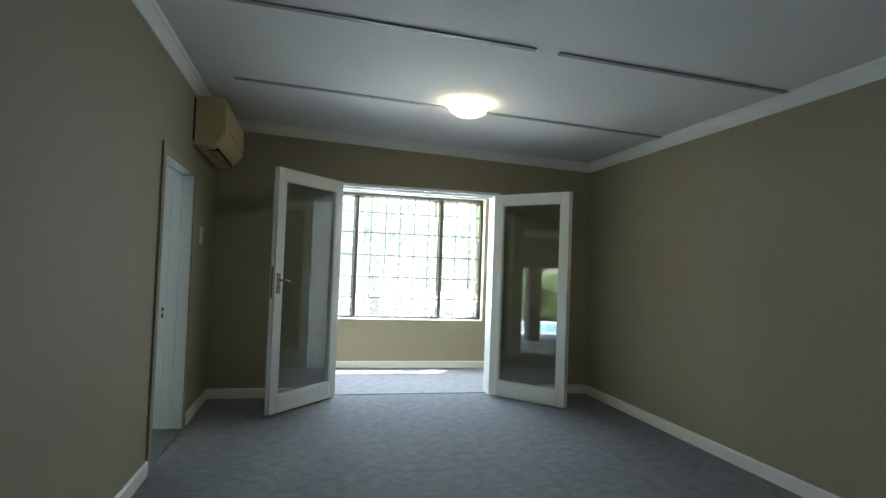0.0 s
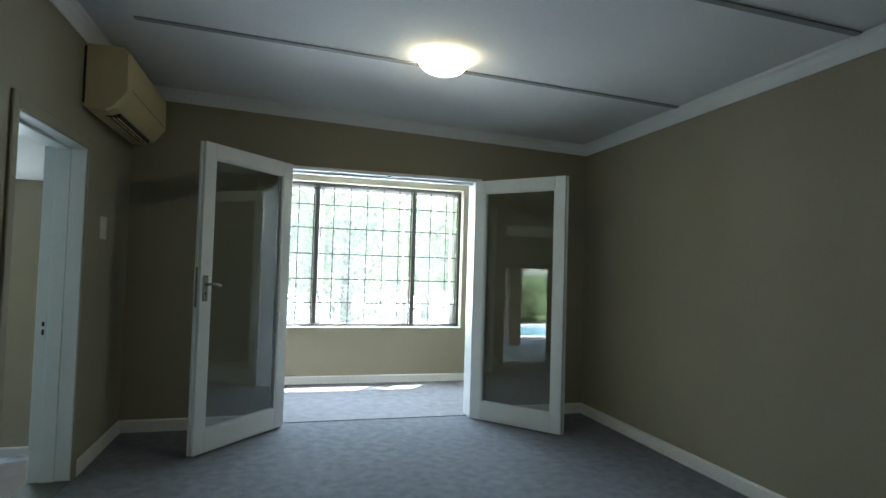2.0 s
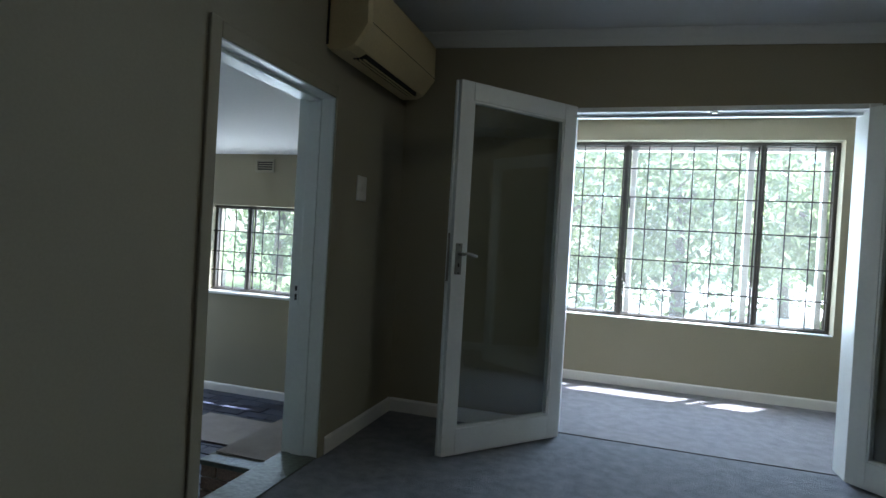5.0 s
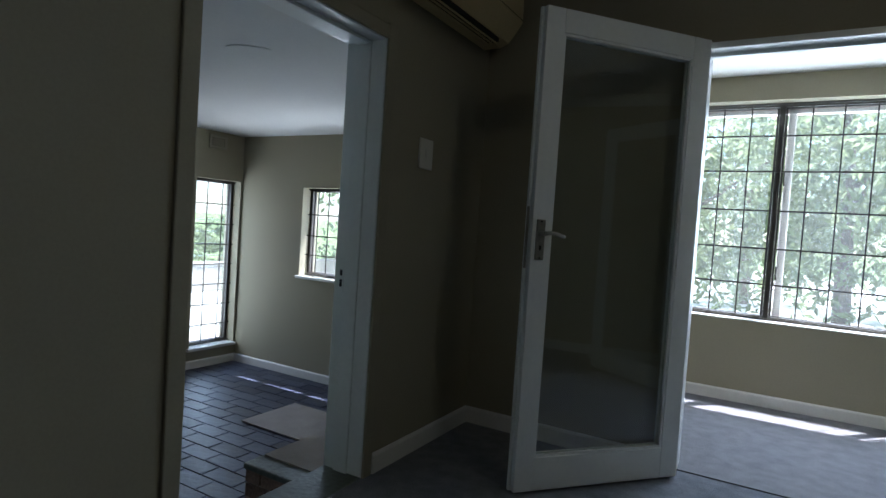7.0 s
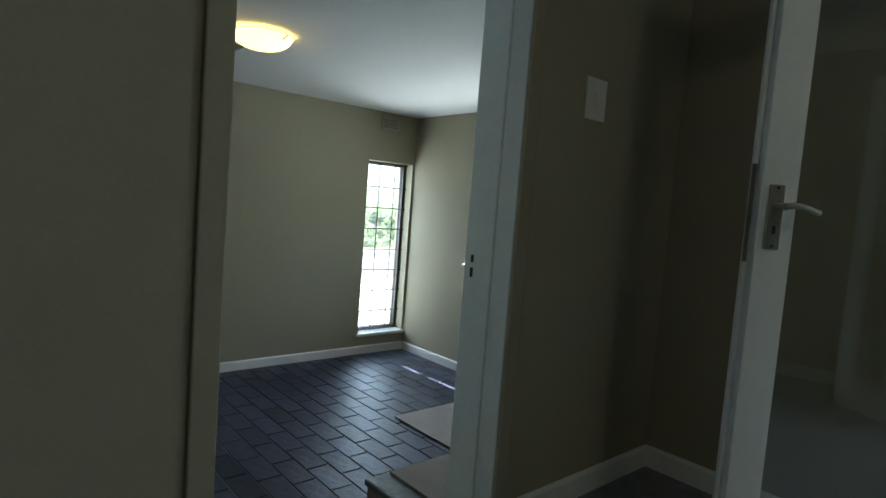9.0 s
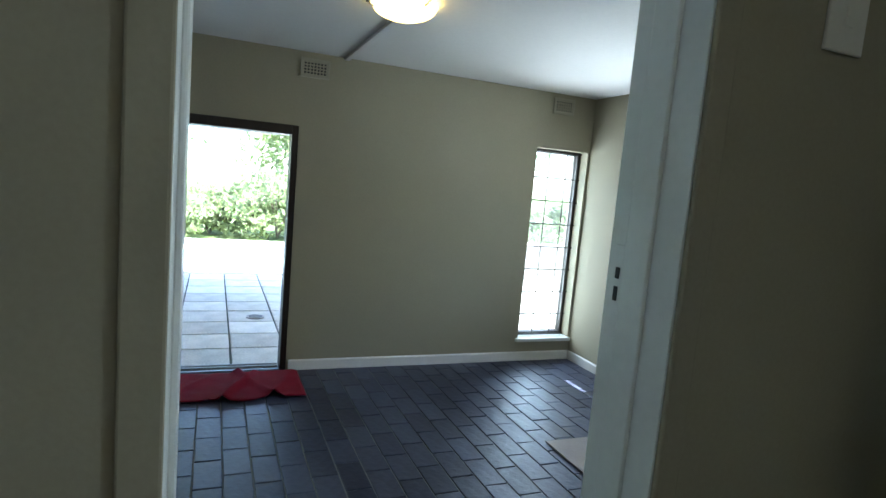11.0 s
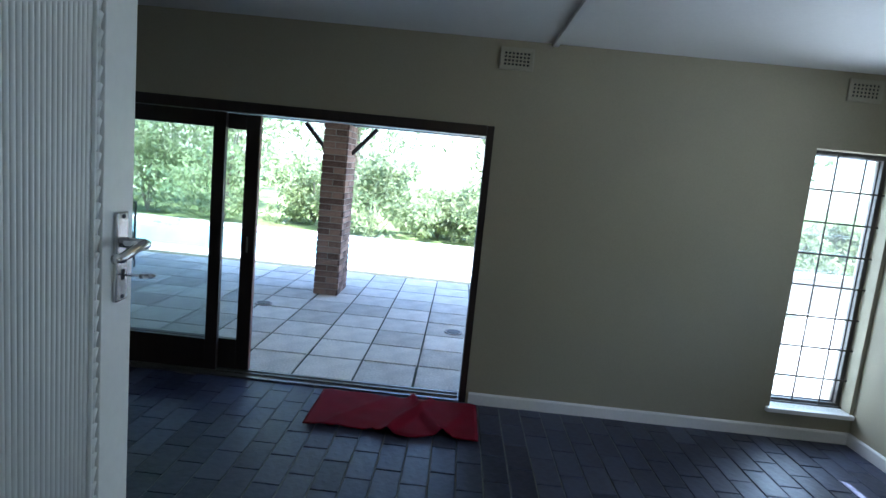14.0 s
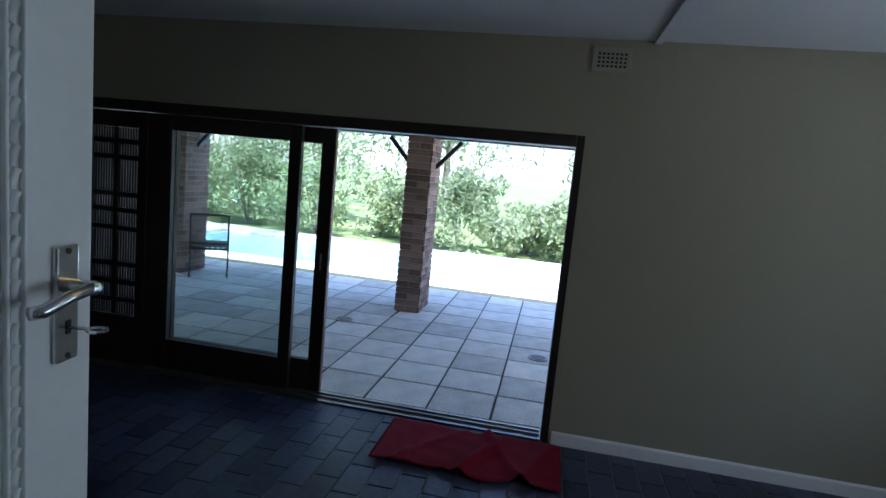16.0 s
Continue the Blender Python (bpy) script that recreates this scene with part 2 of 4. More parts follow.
def wall(name, lo, hi, z0, z1, axis, openings=(), material=None, label="taupe painted plaster wall"):
    """A solid wall between corners lo and hi (x, y); openings (from, to, bottom, top) go through it along its axis."""
    bm = bmesh.new()
    a0, a1 = lo[axis], hi[axis]

    def piece(u0, u1, w0, w1):
        if u1 - u0 > 1e-4 and w1 - w0 > 1e-4:
            p = [lo[0], hi[0], lo[1], hi[1]]
            p[2 * axis], p[2 * axis + 1] = u0, u1
            add_box(bm, *p, w0, w1)

    u = a0
    for o0, o1, b, t in sorted(openings):
        piece(u, o0, z0, z1)
        piece(o0, o1, z0, b)
        piece(o0, o1, t, z1)
        u = o1
    piece(u, a1, z0, z1)
    return tagged(part(name, bm, material or M_WALL), label, "wall", kind="structure")


def prism(profile, a, b, up=(0, 0, 1)):
    """A moulding: the profile (outwards, upwards) swept from a to b; outwards lies to the left of the way."""
    a, b = Vector(a), Vector(b)
    d = (b - a).normalized()
    out = Vector(up).cross(d).normalized()
    bm = bmesh.new()
    ends = [[bm.verts.new(p + out * u + Vector(up) * w) for u, w in profile] for p in (a, b)]
    k = len(profile)
    for i in range(k):
        bm.faces.new((ends[0][i], ends[0][(i + 1) % k], ends[1][(i + 1) % k], ends[1][i]))
    bm.faces.new(ends[0][::-1])
    bm.faces.new(ends[1])
    bmesh.ops.recalc_face_normals(bm, faces=bm.faces)
    return bm


# ---- shell ----
def zc(x):
    return 2.575 - 0.036 * x


wall("wall_west", (-XW, NY), (0, SY + 0.25), SF - 0.3, 2.75, 1, [(DOOR[0], DOOR[1], -0.05, DOOR[2])])
wall("wall_north", (0, 0), (W, 0.16), -0.3, 2.75, 0, [(1.09, 2.76, -0.14, 2.06)])
wall("wall_east", (W, NY), (W + 0.22, WY + 0.25), -0.3, 2.75, 1)
wall("wall_south", (SX - 0.25, NY - 0.22), (W + 0.22, NY), SF - 0.3, 2.75, 0)
WIN = (0.87, 3.26, 0.55, 2.255)
wall("wall_sunroom", (0, WY), (W, WY + 0.25), -0.3, 2.75, 0, [WIN])
SM = (-2.97, -1.42, 0.485, 1.445)
wall("wall_slate_north", (SX - 0.25, SY), (-XW, SY + 0.25), SF - 0.3, 2.25, 0, [SM])
NW = (1.035, 1.62, -0.395, 1.485)
SL = (-5.01, -1.195, SF - 0.02, 1.42)
wall("wall_slate_west", (SX - 0.25, NY), (SX, SY), SF - 0.3, 2.25, 1, [SL, NW])

tagged(part("floor", box(0, W, NY, 0.075, -0.24, 0.0), M_CARPET), "grey loop-pile carpet of the main room", "floor", kind="structure")
tagged(part("floor_sunroom", box(0, W, 0.079, WY, SZ - 0.13, SZ), M_CARPET2), "grey carpet of the sunroom, one small step lower", "floor", kind="structure")
bm = bmesh.new()
vs = [bm.verts.new(p) for p in ((0, NY, zc(0)), (W, NY, zc(W)), (W, 0, zc(W)), (0, 0, zc(0)), (0, NY, 2.75), (W, NY, 2.75), (W, 0, 2.75), (0, 0, 2.75))]
for f4 in ((0, 1, 2, 3), (7, 6, 5, 4), (0, 4, 5, 1), (1, 5, 6, 2), (2, 6, 7, 3), (3, 7, 4, 0)):
    bm.faces.new([vs[i] for i in f4])
tagged(part("ceiling", bm, M_CEIL), "white painted board ceiling", "ceiling", kind="structure")
tagged(part("ceiling_sunroom", box(0, W, 0.16, WY, 2.45, 2.6), M_CEIL), "white sunroom ceiling", "ceiling", kind="structure")
tagged(part("ceiling_slate", box(SX, -XW, NY, SY, SC, SC + 0.2), M_CEIL), "white board ceiling of the slate-floored room", "ceiling", kind="structure")
tagged(part("roof", boxes([(-XW - 0.1, W + 0.6, NY - 0.5, WY + 0.55, 2.8, 2.95), (SX - 0.55, -XW - 0.11, NY - 0.5, SY + 0.5, 2.26, 2.39)]), M_ROOF), "house roof with overhanging eaves", "roof", kind="structure")

tagged(part("trim", box(1.15, 2.70, 0.066, 0.078, -0.06, 0.004, 0.003), M_BLACK), "dark edging strip where the carpet steps down", "floor trim", kind="structure")

# cornice, cover strips, skirtings
COVE = [(0, 0), (0.010, 0), (0.014, 0.012), (0.022, 0.04), (0.040, 0.066), (0.056, 0.076), (0.060, 0.086), (0.060, 0.10), (0, 0.10)]
for n, a, b in (("cornice_west", (0, 0, zc(0) - 0.09), (0, NY, zc(0) - 0.09)), ("cornice_north", (W, 0, zc(W) - 0.09), (0, 0, zc(0) - 0.09)), ("cornice_east", (W, NY, zc(W) - 0.09), (W, 0, zc(W) - 0.09))):
    tagged(part(n, prism(COVE, a, b), M_CORN), "white coved ceiling cornice", "cornice", kind="structure")


def ceiling_strip(x0, x1, y):
    t = math.atan(0.036)
    ob = part("cover_strip", box(0, (x1 - x0) / math.cos(t), -0.02, 0.02, -0.008, 0.004, 0.002), M_STRIP)
    ob.matrix_world = pose(x0, y, zc(x0), 0, math.degrees(t), 0)
    return tagged(ob, "grey cover strip over a ceiling board joint", "cover strip", "ceiling strips")


ceiling_strip(0.09, 2.05, -2.63)
ceiling_strip(2.19, W - 0.060, -2.63)
ceiling_strip(0.30, W - 0.060, -1.335)
s = part("cover_strip", box(SX + 0.005, -2.30, -0.865, -0.82, SC - 0.022, SC, 0.006), M_CEIL)
tagged(s, "white cover strip over a ceiling board joint", "cover strip", "ceiling strips")

SKIRT = [(0, 0), (0.016, 0), (0.016, 0.078), (0.008, 0.09), (0, 0.09)]


def skirting(a, b, material=M_SKIRT):
    tagged(part("baseboard", prism(SKIRT, a, b), material), "white painted timber skirting", "baseboard", kind="structure")


skirting((0, 0, 0), (0, DOOR[1] + 0.032, 0))
skirting((0, DOOR[0] - 0.032, 0), (0, NY, 0))
skirting((1.075, 0, 0), (0.016, 0, 0))
skirting((W - 0.016, 0, 0), (2.775, 0, 0))
skirting((W, NY, 0), (W, 0, 0))
skirting((W, WY, SZ), (0, WY, SZ))
skirting((-XW, SY, SF), (SX, SY, SF))
skirting((SX, SY - 0.016, SF), (SX, SL[1] + 0.02, SF))


# ---- doorway to the slate room ----
def door_frame(name, y0, y1, top, x0, x1, label):
    """Lining and stop of a doorway in a wall that runs along y."""
    e = empty(name, pose((x0 + x1) / 2, (y0 + y1) / 2, 0), label, "door frame", kind="structure")
    h = (x1 - x0) / 2
    c = (y1 - y0) / 2
    part("jamb", boxes([(-h - 0.012, h, c - 0.035, c + 0.012, -0.02, top), (-h + 0.05, h - 0.075, c - 0.046, c - 0.034, -0.02, top - 0.035)], 0.004), M_WHITE, e)
    part("jamb", boxes([(-h - 0.012, h, -c - 0.012, -c + 0.035, -0.02, top), (-h + 0.05, h - 0.075, -c + 0.034, -c + 0.046, -0.02, top - 0.035)], 0.004), M_WHITE, e)
    part("head", boxes([(-h - 0.012, h, -c + 0.036, c - 0.036, top - 0.035, top + 0.012), (-h + 0.05, h - 0.075, -c + 0.05, c - 0.05, top - 0.05, top - 0.034)], 0.004), M_WHITE, e)
    for sgn, nm in ((1, "architrave"), (-1, "architrave")):
        part(nm, boxes([(h + 0.001, h + 0.014, sgn * (c - 0.034), sgn * (c + 0.026), 0, top + 0.035)], 0.005), M_WALL, e, "taupe painted architrave")
    part("architrave", boxes([(h + 0.001, h + 0.014, -c + 0.0345, c - 0.0345, top - 0.034, top + 0.026)], 0.005), M_WALL, e, "taupe painted architrave")
    return e


fr = door_frame("door_frame", DOOR[0], DOOR[1], DOOR[2], -XW, 0, "white painted timber doorway lining")
c = (DOOR[1] - DOOR[0]) / 2
part("striker_plate", boxes([(-0.085, -0.055, c - 0.039, c - 0.035, 0.80, 0.95)], 0.001), M_WHITE, fr, "overpainted striker plate")
part("striker_slot", boxes([(-0.076, -0.064, c - 0.0415, c - 0.0395, 0.875, 0.90), (-0.076, -0.064, c - 0.0415, c - 0.0395, 0.825, 0.857)]), M_BLACK, fr, "dark latch slots")
tagged(part("threshold", box(-XW - 0.01, 0.0, DOOR[0], DOOR[1], -0.05, 0.004, 0.004), M_STEP), "dark green slate door threshold", "threshold", kind="structure")


def handle_set(parent, x, z, side, face, plate=(0.042, 0.20), mat_=None, key=False, turn=1, reach=1.0):
    """Lever handle on a back plate; face is the y of the leaf's face, side its outward sign, turn the lever's direction in x."""
    mm = mat_ or M_CHROME
    pw, ph = plate
    p = part("handle_plate", box(x - pw / 2, x + pw / 2, face, face + side * 0.009, z - ph * 0.66, z + ph * 0.34, 0.003), mm, parent, "chrome lock plate")
    part("spindle", rod((x, face + side * 0.009, z), (x, face + side * 0.05, z), 0.010, 12), mm, p)
    part("lever", tube([(x, face + side * 0.05, z), (x + turn * reach * 0.03, face + side * 0.056, z + 0.004), (x + turn * reach * 0.07, face + side * 0.055, z), (x + turn * reach * 0.11, face + side * 0.05, z - 0.012 * reach), (x + turn * reach * 0.125, face + side * 0.044, z - 0.012 * reach)], 0.0085, 10), mm, p, "curved chrome lever", True)
    part("keyhole", box(x - 0.004, x + 0.004, face + side * 0.009, face + side * 0.0105, z - ph * 0.42, z - ph * 0.30), M_BLACK, p, "dark keyhole")
    for dz in (0.29, -0.61):
        part("screw", rod((x, face + side * 0.009, z + ph * dz), (x, face + side * 0.0105, z + ph * dz), 0.004, 8), M_BLACK, p)
    if key:
        zk = z - ph * 0.36
        part("key", tube([(x, face + side * 0.008, zk), (x, face + side * 0.04, zk)] + [(x + 0.012 * math.sin(a), face + side * (0.052 - 0.012 * math.cos(a)), zk) for a in [i * 0.7 for i in range(0, 10)]], 0.0028, 6), mm, p, "steel key in the lock")
    return p


def panelled_door():
    """White leaf with reeded panels and rope mouldings, wide open into the slate room."""
    e = empty("door_1", pose(-XW, DOOR[0] - 0.057, 0, 0, 0, 180 + 7.0), "white painted timber door with reeded panels, open", "door", kind="structure")
    w, h, t = 0.74, 1.93, 0.042
    part("leaf", box(0, w, -t, 0, 0.01, h, 0.003), M_WHITE, e)
    f0 = -t
    z0, z1 = 0.14, 1.80
    x0, x1 = 0.13, w - 0.165
    bm = bmesh.new()
    k = int((x1 - x0) / 0.0125)
    for i in range(k):
        xa = x0 + (i + 0.5) * (x1 - x0) / k
        add_rod(bm, (xa, f0 - 0.0, z0), (xa, f0 - 0.0, z1), 0.0052, 6)
    part("reeded_panel", bm, M_WHITE, e, "vertical reeded panel", True)
    for xa in (x0 - 0.022, x1 + 0.022):
        part("moulding", boxes([(xa - 0.016, xa - 0.011, f0 - 0.008, f0, z0 - 0.03, z1 + 0.03), (xa + 0.011, xa + 0.016, f0 - 0.008, f0, z0 - 0.03, z1 + 0.03)], 0.002), M_WHITE, e)
        bm = bmesh.new()
        n = 60
        for i in range(n):
            zz = z0 + (i + 0.5) * (z1 - z0) / n
            add_rod(bm, (xa - 0.006, f0 - 0.001, zz - 0.012), (xa + 0.006, f0 - 0.001, zz + 0.012), 0.0058, 6)
        part("rope_moulding", bm, M_WHITE, e, "twisted rope moulding", True)
    for za in (z0 - 0.02, z1 + 0.02):
        part("moulding", box(x0 - 0.04, x1 + 0.04, f0 - 0.008, f0, za - 0.008, za + 0.008, 0.003), M_WHITE, e)
    handle_set(e, w - 0.058, 0.892, -1, f0, (0.042, 0.165), M_CHROME, True, -1, 0.88)
    for z in (0.25, 1.68):
        part("hinge", rod((0.0, -t - 0.004, z - 0.05), (0.0, -t - 0.004, z + 0.05), 0.007, 8), M_BRASSY, e, "steel butt hinge")
    return e


panelled_door()


# ---- French doors ----
fd = empty("door_frame", pose(1.925, 0.08, 0), "white timber frame of the French doors", "door frame", kind="structure")
part("jamb", box(-0.835, -0.775, -0.095, 0.092, 0.0, 2.06, 0.004), M_WHITE, fd)
part("jamb", box(0.775, 0.835, -0.095, 0.092, 0.0, 2.06, 0.004), M_WHITE, fd)
part("head", boxes([(-0.774, 0.774, -0.095, 0.092, 2.03, 2.06), (-0.774, 0.774, -0.02, 0.02, 2.012, 2.031)], 0.004), M_WHITE, fd)
part("door_catch", box(0.0, 0.03, -0.092, -0.06, 2.018, 2.029, 0.002), M_BRASSY, fd, "small metal bolt keep")


def french_leaf(name, x, y, rz, hand, label, w=0.83, h=2.03):
    """Glazed leaf; local x runs from the hinge to the free edge."""
    e = empty(name, pose(x, y, 0, 0, 0, rz), label, "door", "French door leaves", "structure")
    t = 0.044
    b0, st = 0.012, 0.098
    f = (-t / 2, t / 2)
    part("stile", box(0, st, *f, b0, h, 0.003), M_WHITE, e)
    part("stile", boxes([(w - st, w - 0.012, *f, b0, h), (w - 0.0125, w, f[0] if hand > 0 else 0.004, -0.004 if hand > 0 else f[1], b0, h)], 0.003), M_WHITE, e)
    part("top_rail", box(st + 0.0005, w - st - 0.0005, *f, h - 0.10, h, 0.003), M_WHITE, e)
    part("bottom_rail", box(st + 0.0005, w - st - 0.0005, *f, b0, b0 + 0.145, 0.003), M_WHITE, e)
    z0, z1 = b0 + 0.145, h - 0.10
    for s in (-1, 1):
        part("glazing_bead", boxes([(st, st + 0.012, s * 0.006, s * 0.018, z0, z1), (w - st - 0.012, w - st, s * 0.006, s * 0.018, z0, z1), (st + 0.012, w - st - 0.012, s * 0.006, s * 0.018, z0, z0 + 0.012), (st + 0.012, w - st - 0.012, s * 0.006, s * 0.018, z1 - 0.012, z1)], 0.002), M_WHITE, e)
    g = part("pane", box(st - 0.004, w - st + 0.004, -0.0025, 0.0025, z0 - 0.004, z1 + 0.004), M_GLASS, e, "clear glass pane")
    g.visible_shadow = False
    for z in (0.22, 1.05, 1.78):
        part("hinge", rod((-0.004, -hand * t / 2, z - 0.05), (-0.004, -hand * t / 2, z + 0.05), 0.007, 8), M_BRASSY, e, "steel butt hinge")
    return e, w, t


ld, lw, lt = french_leaf("door_2", 1.145, -0.03, 180 + 49.5, 1, "white glazed French door leaf, open, with lock", 0.87, 2.06)
handle_set(ld, lw - 0.05, 1.12, 1, lt / 2, (0.04, 0.17), M_BRASSY, False, -1, 0.72)
handle_set(ld, lw - 0.05, 1.12, -1, -lt / 2, (0.04, 0.17), M_BRASSY, False, -1, 0.72)
part("lock_faceplate", box(lw, lw + 0.0015, -0.010, 0.010, 0.97, 1.23), M_BRASSY, ld, "steel lock faceplate")
rd, _, _ = french_leaf("door_3", 2.705, -0.03, -49.0, -1, "white glazed French door leaf, open, without lock")


# ---- windows ----
def steel_window(name, m, w, h, mullions, bars, grille, label, stays=True, blades=0):
    """Steel casement in an opening: local x along the wall, y outwards, z up, origin at the inner bottom corner."""
    e = empty(name, m, label, "window", kind="structure")
    y = 0.12
    part("window_frame", boxes([(0, w, y, y + 0.035, 0, 0.032), (0, w, y, y + 0.035, h - 0.032, h), (0, 0.032, y, y + 0.035, 0.032, h - 0.032), (w - 0.032, w, y, y + 0.035, 0.032, h - 0.032)], 0.003), M_STEEL, e)
    edges = [0.0] + list(mullions) + [w]
    for xm in mullions:
        part("mullion", box(xm - 0.02, xm + 0.02, y - 0.01, y + 0.036, 0.033, h - 0.033, 0.003), M_STEEL, e)
    for a, b in zip(edges, edges[1:]):
        part("sash", boxes([(a + 0.021, b - 0.021, y + 0.04, y + 0.06, 0.021, 0.037), (a + 0.021, b - 0.021, y + 0.04, y + 0.06, h - 0.037, h - 0.021), (a + 0.021, a + 0.037, y + 0.04, y + 0.06, 0.037, h - 0.037), (b - 0.037, b - 0.021, y + 0.04, y + 0.06, 0.037, h - 0.037)], 0.002), M_STEEL, e)
        if not blades:
            g = part("pane", box(a + 0.05, b - 0.05, y + 0.047, y + 0.052, 0.05, h - 0.05), M_DUSTY, e, "dusty glass pane")
            g.visible_shadow = False
        for k in range(blades):
            step = (h - 0.10) / blades
            g = part("louvre_blade", box(a + 0.052, b - 0.052, -0.003, 0.003, -step * 0.56, step * 0.56), M_DUSTY, e, "dusty glass louvre blade")
            g.matrix_local = pose(0, y + 0.05, 0.05 + (k + 0.5) * step, 11)
            g.visible_shadow = False
            edge = part("blade_edge", box(a + 0.052, b - 0.052, -0.0032, 0.0032, -step * 0.56 - 0.005, -step * 0.56), M_EDGE, e, "pale ground glass edge")
            edge.matrix_local = g.matrix_local
    for zb in bars:
        part("grille_bar", box(0.02, w - 0.02, y - 0.055, y - 0.047, zb - 0.006, zb + 0.006), M_STEEL, e, "flat horizontal burglar bar")
    for xb in grille:
        part("grille_bar", box(xb - 0.005, xb + 0.005, y - 0.047, y - 0.040, 0.02, h - 0.02), M_STEEL, e, "thin vertical burglar bar")
    if stays:
        for xm in mullions:
            for zz in (h * 0.25, h * 0.68):
                sg = 1 if xm < w / 2 else -1
                part("casement_handle", tube([(xm + sg * 0.045, y + 0.03, zz), (xm + sg * 0.045, y - 0.02, zz), (xm + sg * 0.045, y - 0.03, zz - 0.06), (xm + sg * 0.05, y - 0.03, zz - 0.10)], 0.007, 6), M_STEEL, e, "bronze casement handle")
    return e


wx, wh = WIN[1] - WIN[0], WIN[3] - WIN[2]
m1, m2 = 1.468 - WIN[0], 2.655 - WIN[0]
vb = [i * 0.195 for i in range(1, 3)] + [m1 + i * 0.198 for i in range(0, 7)] + [m2 + 0.20, m2 + 0.40]
win1 = steel_window("window_1", pose(WIN[0], WY, WIN[2]), wx, wh, (m1, m2), [0.02, 0.285, 0.565, 0.86, 1.165, 1.44, wh - 0.02], vb, "bronze steel casement window with burglar bars over green trees")
for xa, xb in ((m1 + 0.045, m1 + 0.10), (m2 - 0.11, m2 - 0.05), (wx - 0.10, wx - 0.05)):
    part("timber_post", box(xa, xb, 0.19, 0.25, 0.0, wh, 0.006), M_POST, win1, "pinkish timber post behind the panes, colour lifted against the backlight")
part("timber_head", box(0.0, wx, 0.19, 0.249, wh - 0.075, wh - 0.001, 0.006), M_POST, win1, "pinkish timber head, colour lifted against the backlight")
part("window_sill", box(-0.0, wx, 0.0, 0.12, -0.012, 0.002, 0.003), M_WHITE, win1, "white sill")
swx, swh = SM[1] - SM[0], SM[3] - SM[2]
win2 = steel_window("window_2", pose(SM[0], SY, SM[2]), swx, swh, (0.47, 1.08), [0.02, 0.23, 0.44, 0.67, swh - 0.02], [0.16, 0.31, 0.47, 0.67, 0.87, 1.08, 1.24, 1.40], "small steel casement window with burglar bars", False)
part("window_sill", box(-0.03, swx + 0.03, -0.03, 0.115, -0.03, 0.0, 0.005), M_WHITE, win2, "white painted sill")
nwx, nwh = NW[1] - NW[0], NW[3] - NW[2]
win3 = steel_window("window_3", pose(SX, NW[0], NW[2], 0, 0, 90), nwx, nwh, (), [0.02] + [i * 0.229 for i in range(1, 8)] + [nwh - 0.02], [0.2, 0.40], "tall narrow glass louvre window with burglar bars", False, 13)
part("window_sill", box(-0.03, nwx + 0.02, -0.035, 0.115, -0.035, 0.0, 0.006), M_SKIRT, win3, "white painted sill")


# ---- ceiling lamps ----
def dome_lamp(x, y, z, r, tilt, glow, label):
    e = empty("ceiling_light", pose(x, y, z, 0, tilt, 0), label, "ceiling lamp", "ceiling lamps")
    part("backplate", rod((0, 0, -0.022), (0, 0, 0.002), r * 0.72, 32), M_CHROME, e, "round metal base")
    bm = bmesh.new()
    rings = []
    for i in range(9):
        a = i / 8 * math.pi / 2
        rr, zz = r * math.sin(a), -0.028 - 0.075 * math.cos(a)
        rings.append([bm.verts.new((max(rr, 0.001) * math.cos(k * math.tau / 40), max(rr, 0.001) * math.sin(k * math.tau / 40), zz)) for k in range(40)])
    rings.append([bm.verts.new(((r + 0.008) * math.cos(k * math.tau / 40), (r + 0.008) * math.sin(k * math.tau / 40), -0.024)) for k in range(40)])
    for a, b in zip(rings, rings[1:]):
        for k in range(40):
            bm.faces.new((a[k], a[(k + 1) % 40], b[(k + 1) % 40], b[k]))
    part("shade", bm, glow, e, "lit alabaster glass bowl", True)
    for k in range(3):
        a = k * math.tau / 3 + 0.4
        ca, sa = math.cos(a), math.sin(a)
        part("clip", tube([(ca * r * 0.7, sa * r * 0.7, -0.012), (ca * (r + 0.014), sa * (r + 0.014), -0.014), (ca * (r + 0.014), sa * (r + 0.014), -0.04), (ca * (r - 0.01), sa * (r - 0.01), -0.05)], 0.005, 6), M_CHROME, e, "chrome clip")
        part("clip_knob", rod((ca * (r + 0.012), sa * (r + 0.012), -0.03), (ca * (r + 0.032), sa * (r + 0.032), -0.03), 0.007, 8), M_CHROME, e)
    return e


dome_lamp(1.98, -1.50, zc(1.98), 0.145, math.degrees(math.atan(0.036)), M_GLOW, "lit alabaster glass bowl lamp on the ceiling")
dome_lamp(-2.22, -0.90, SC, 0.175, 0, M_GLOW2, "lit yellow alabaster glass bowl lamp on the ceiling")


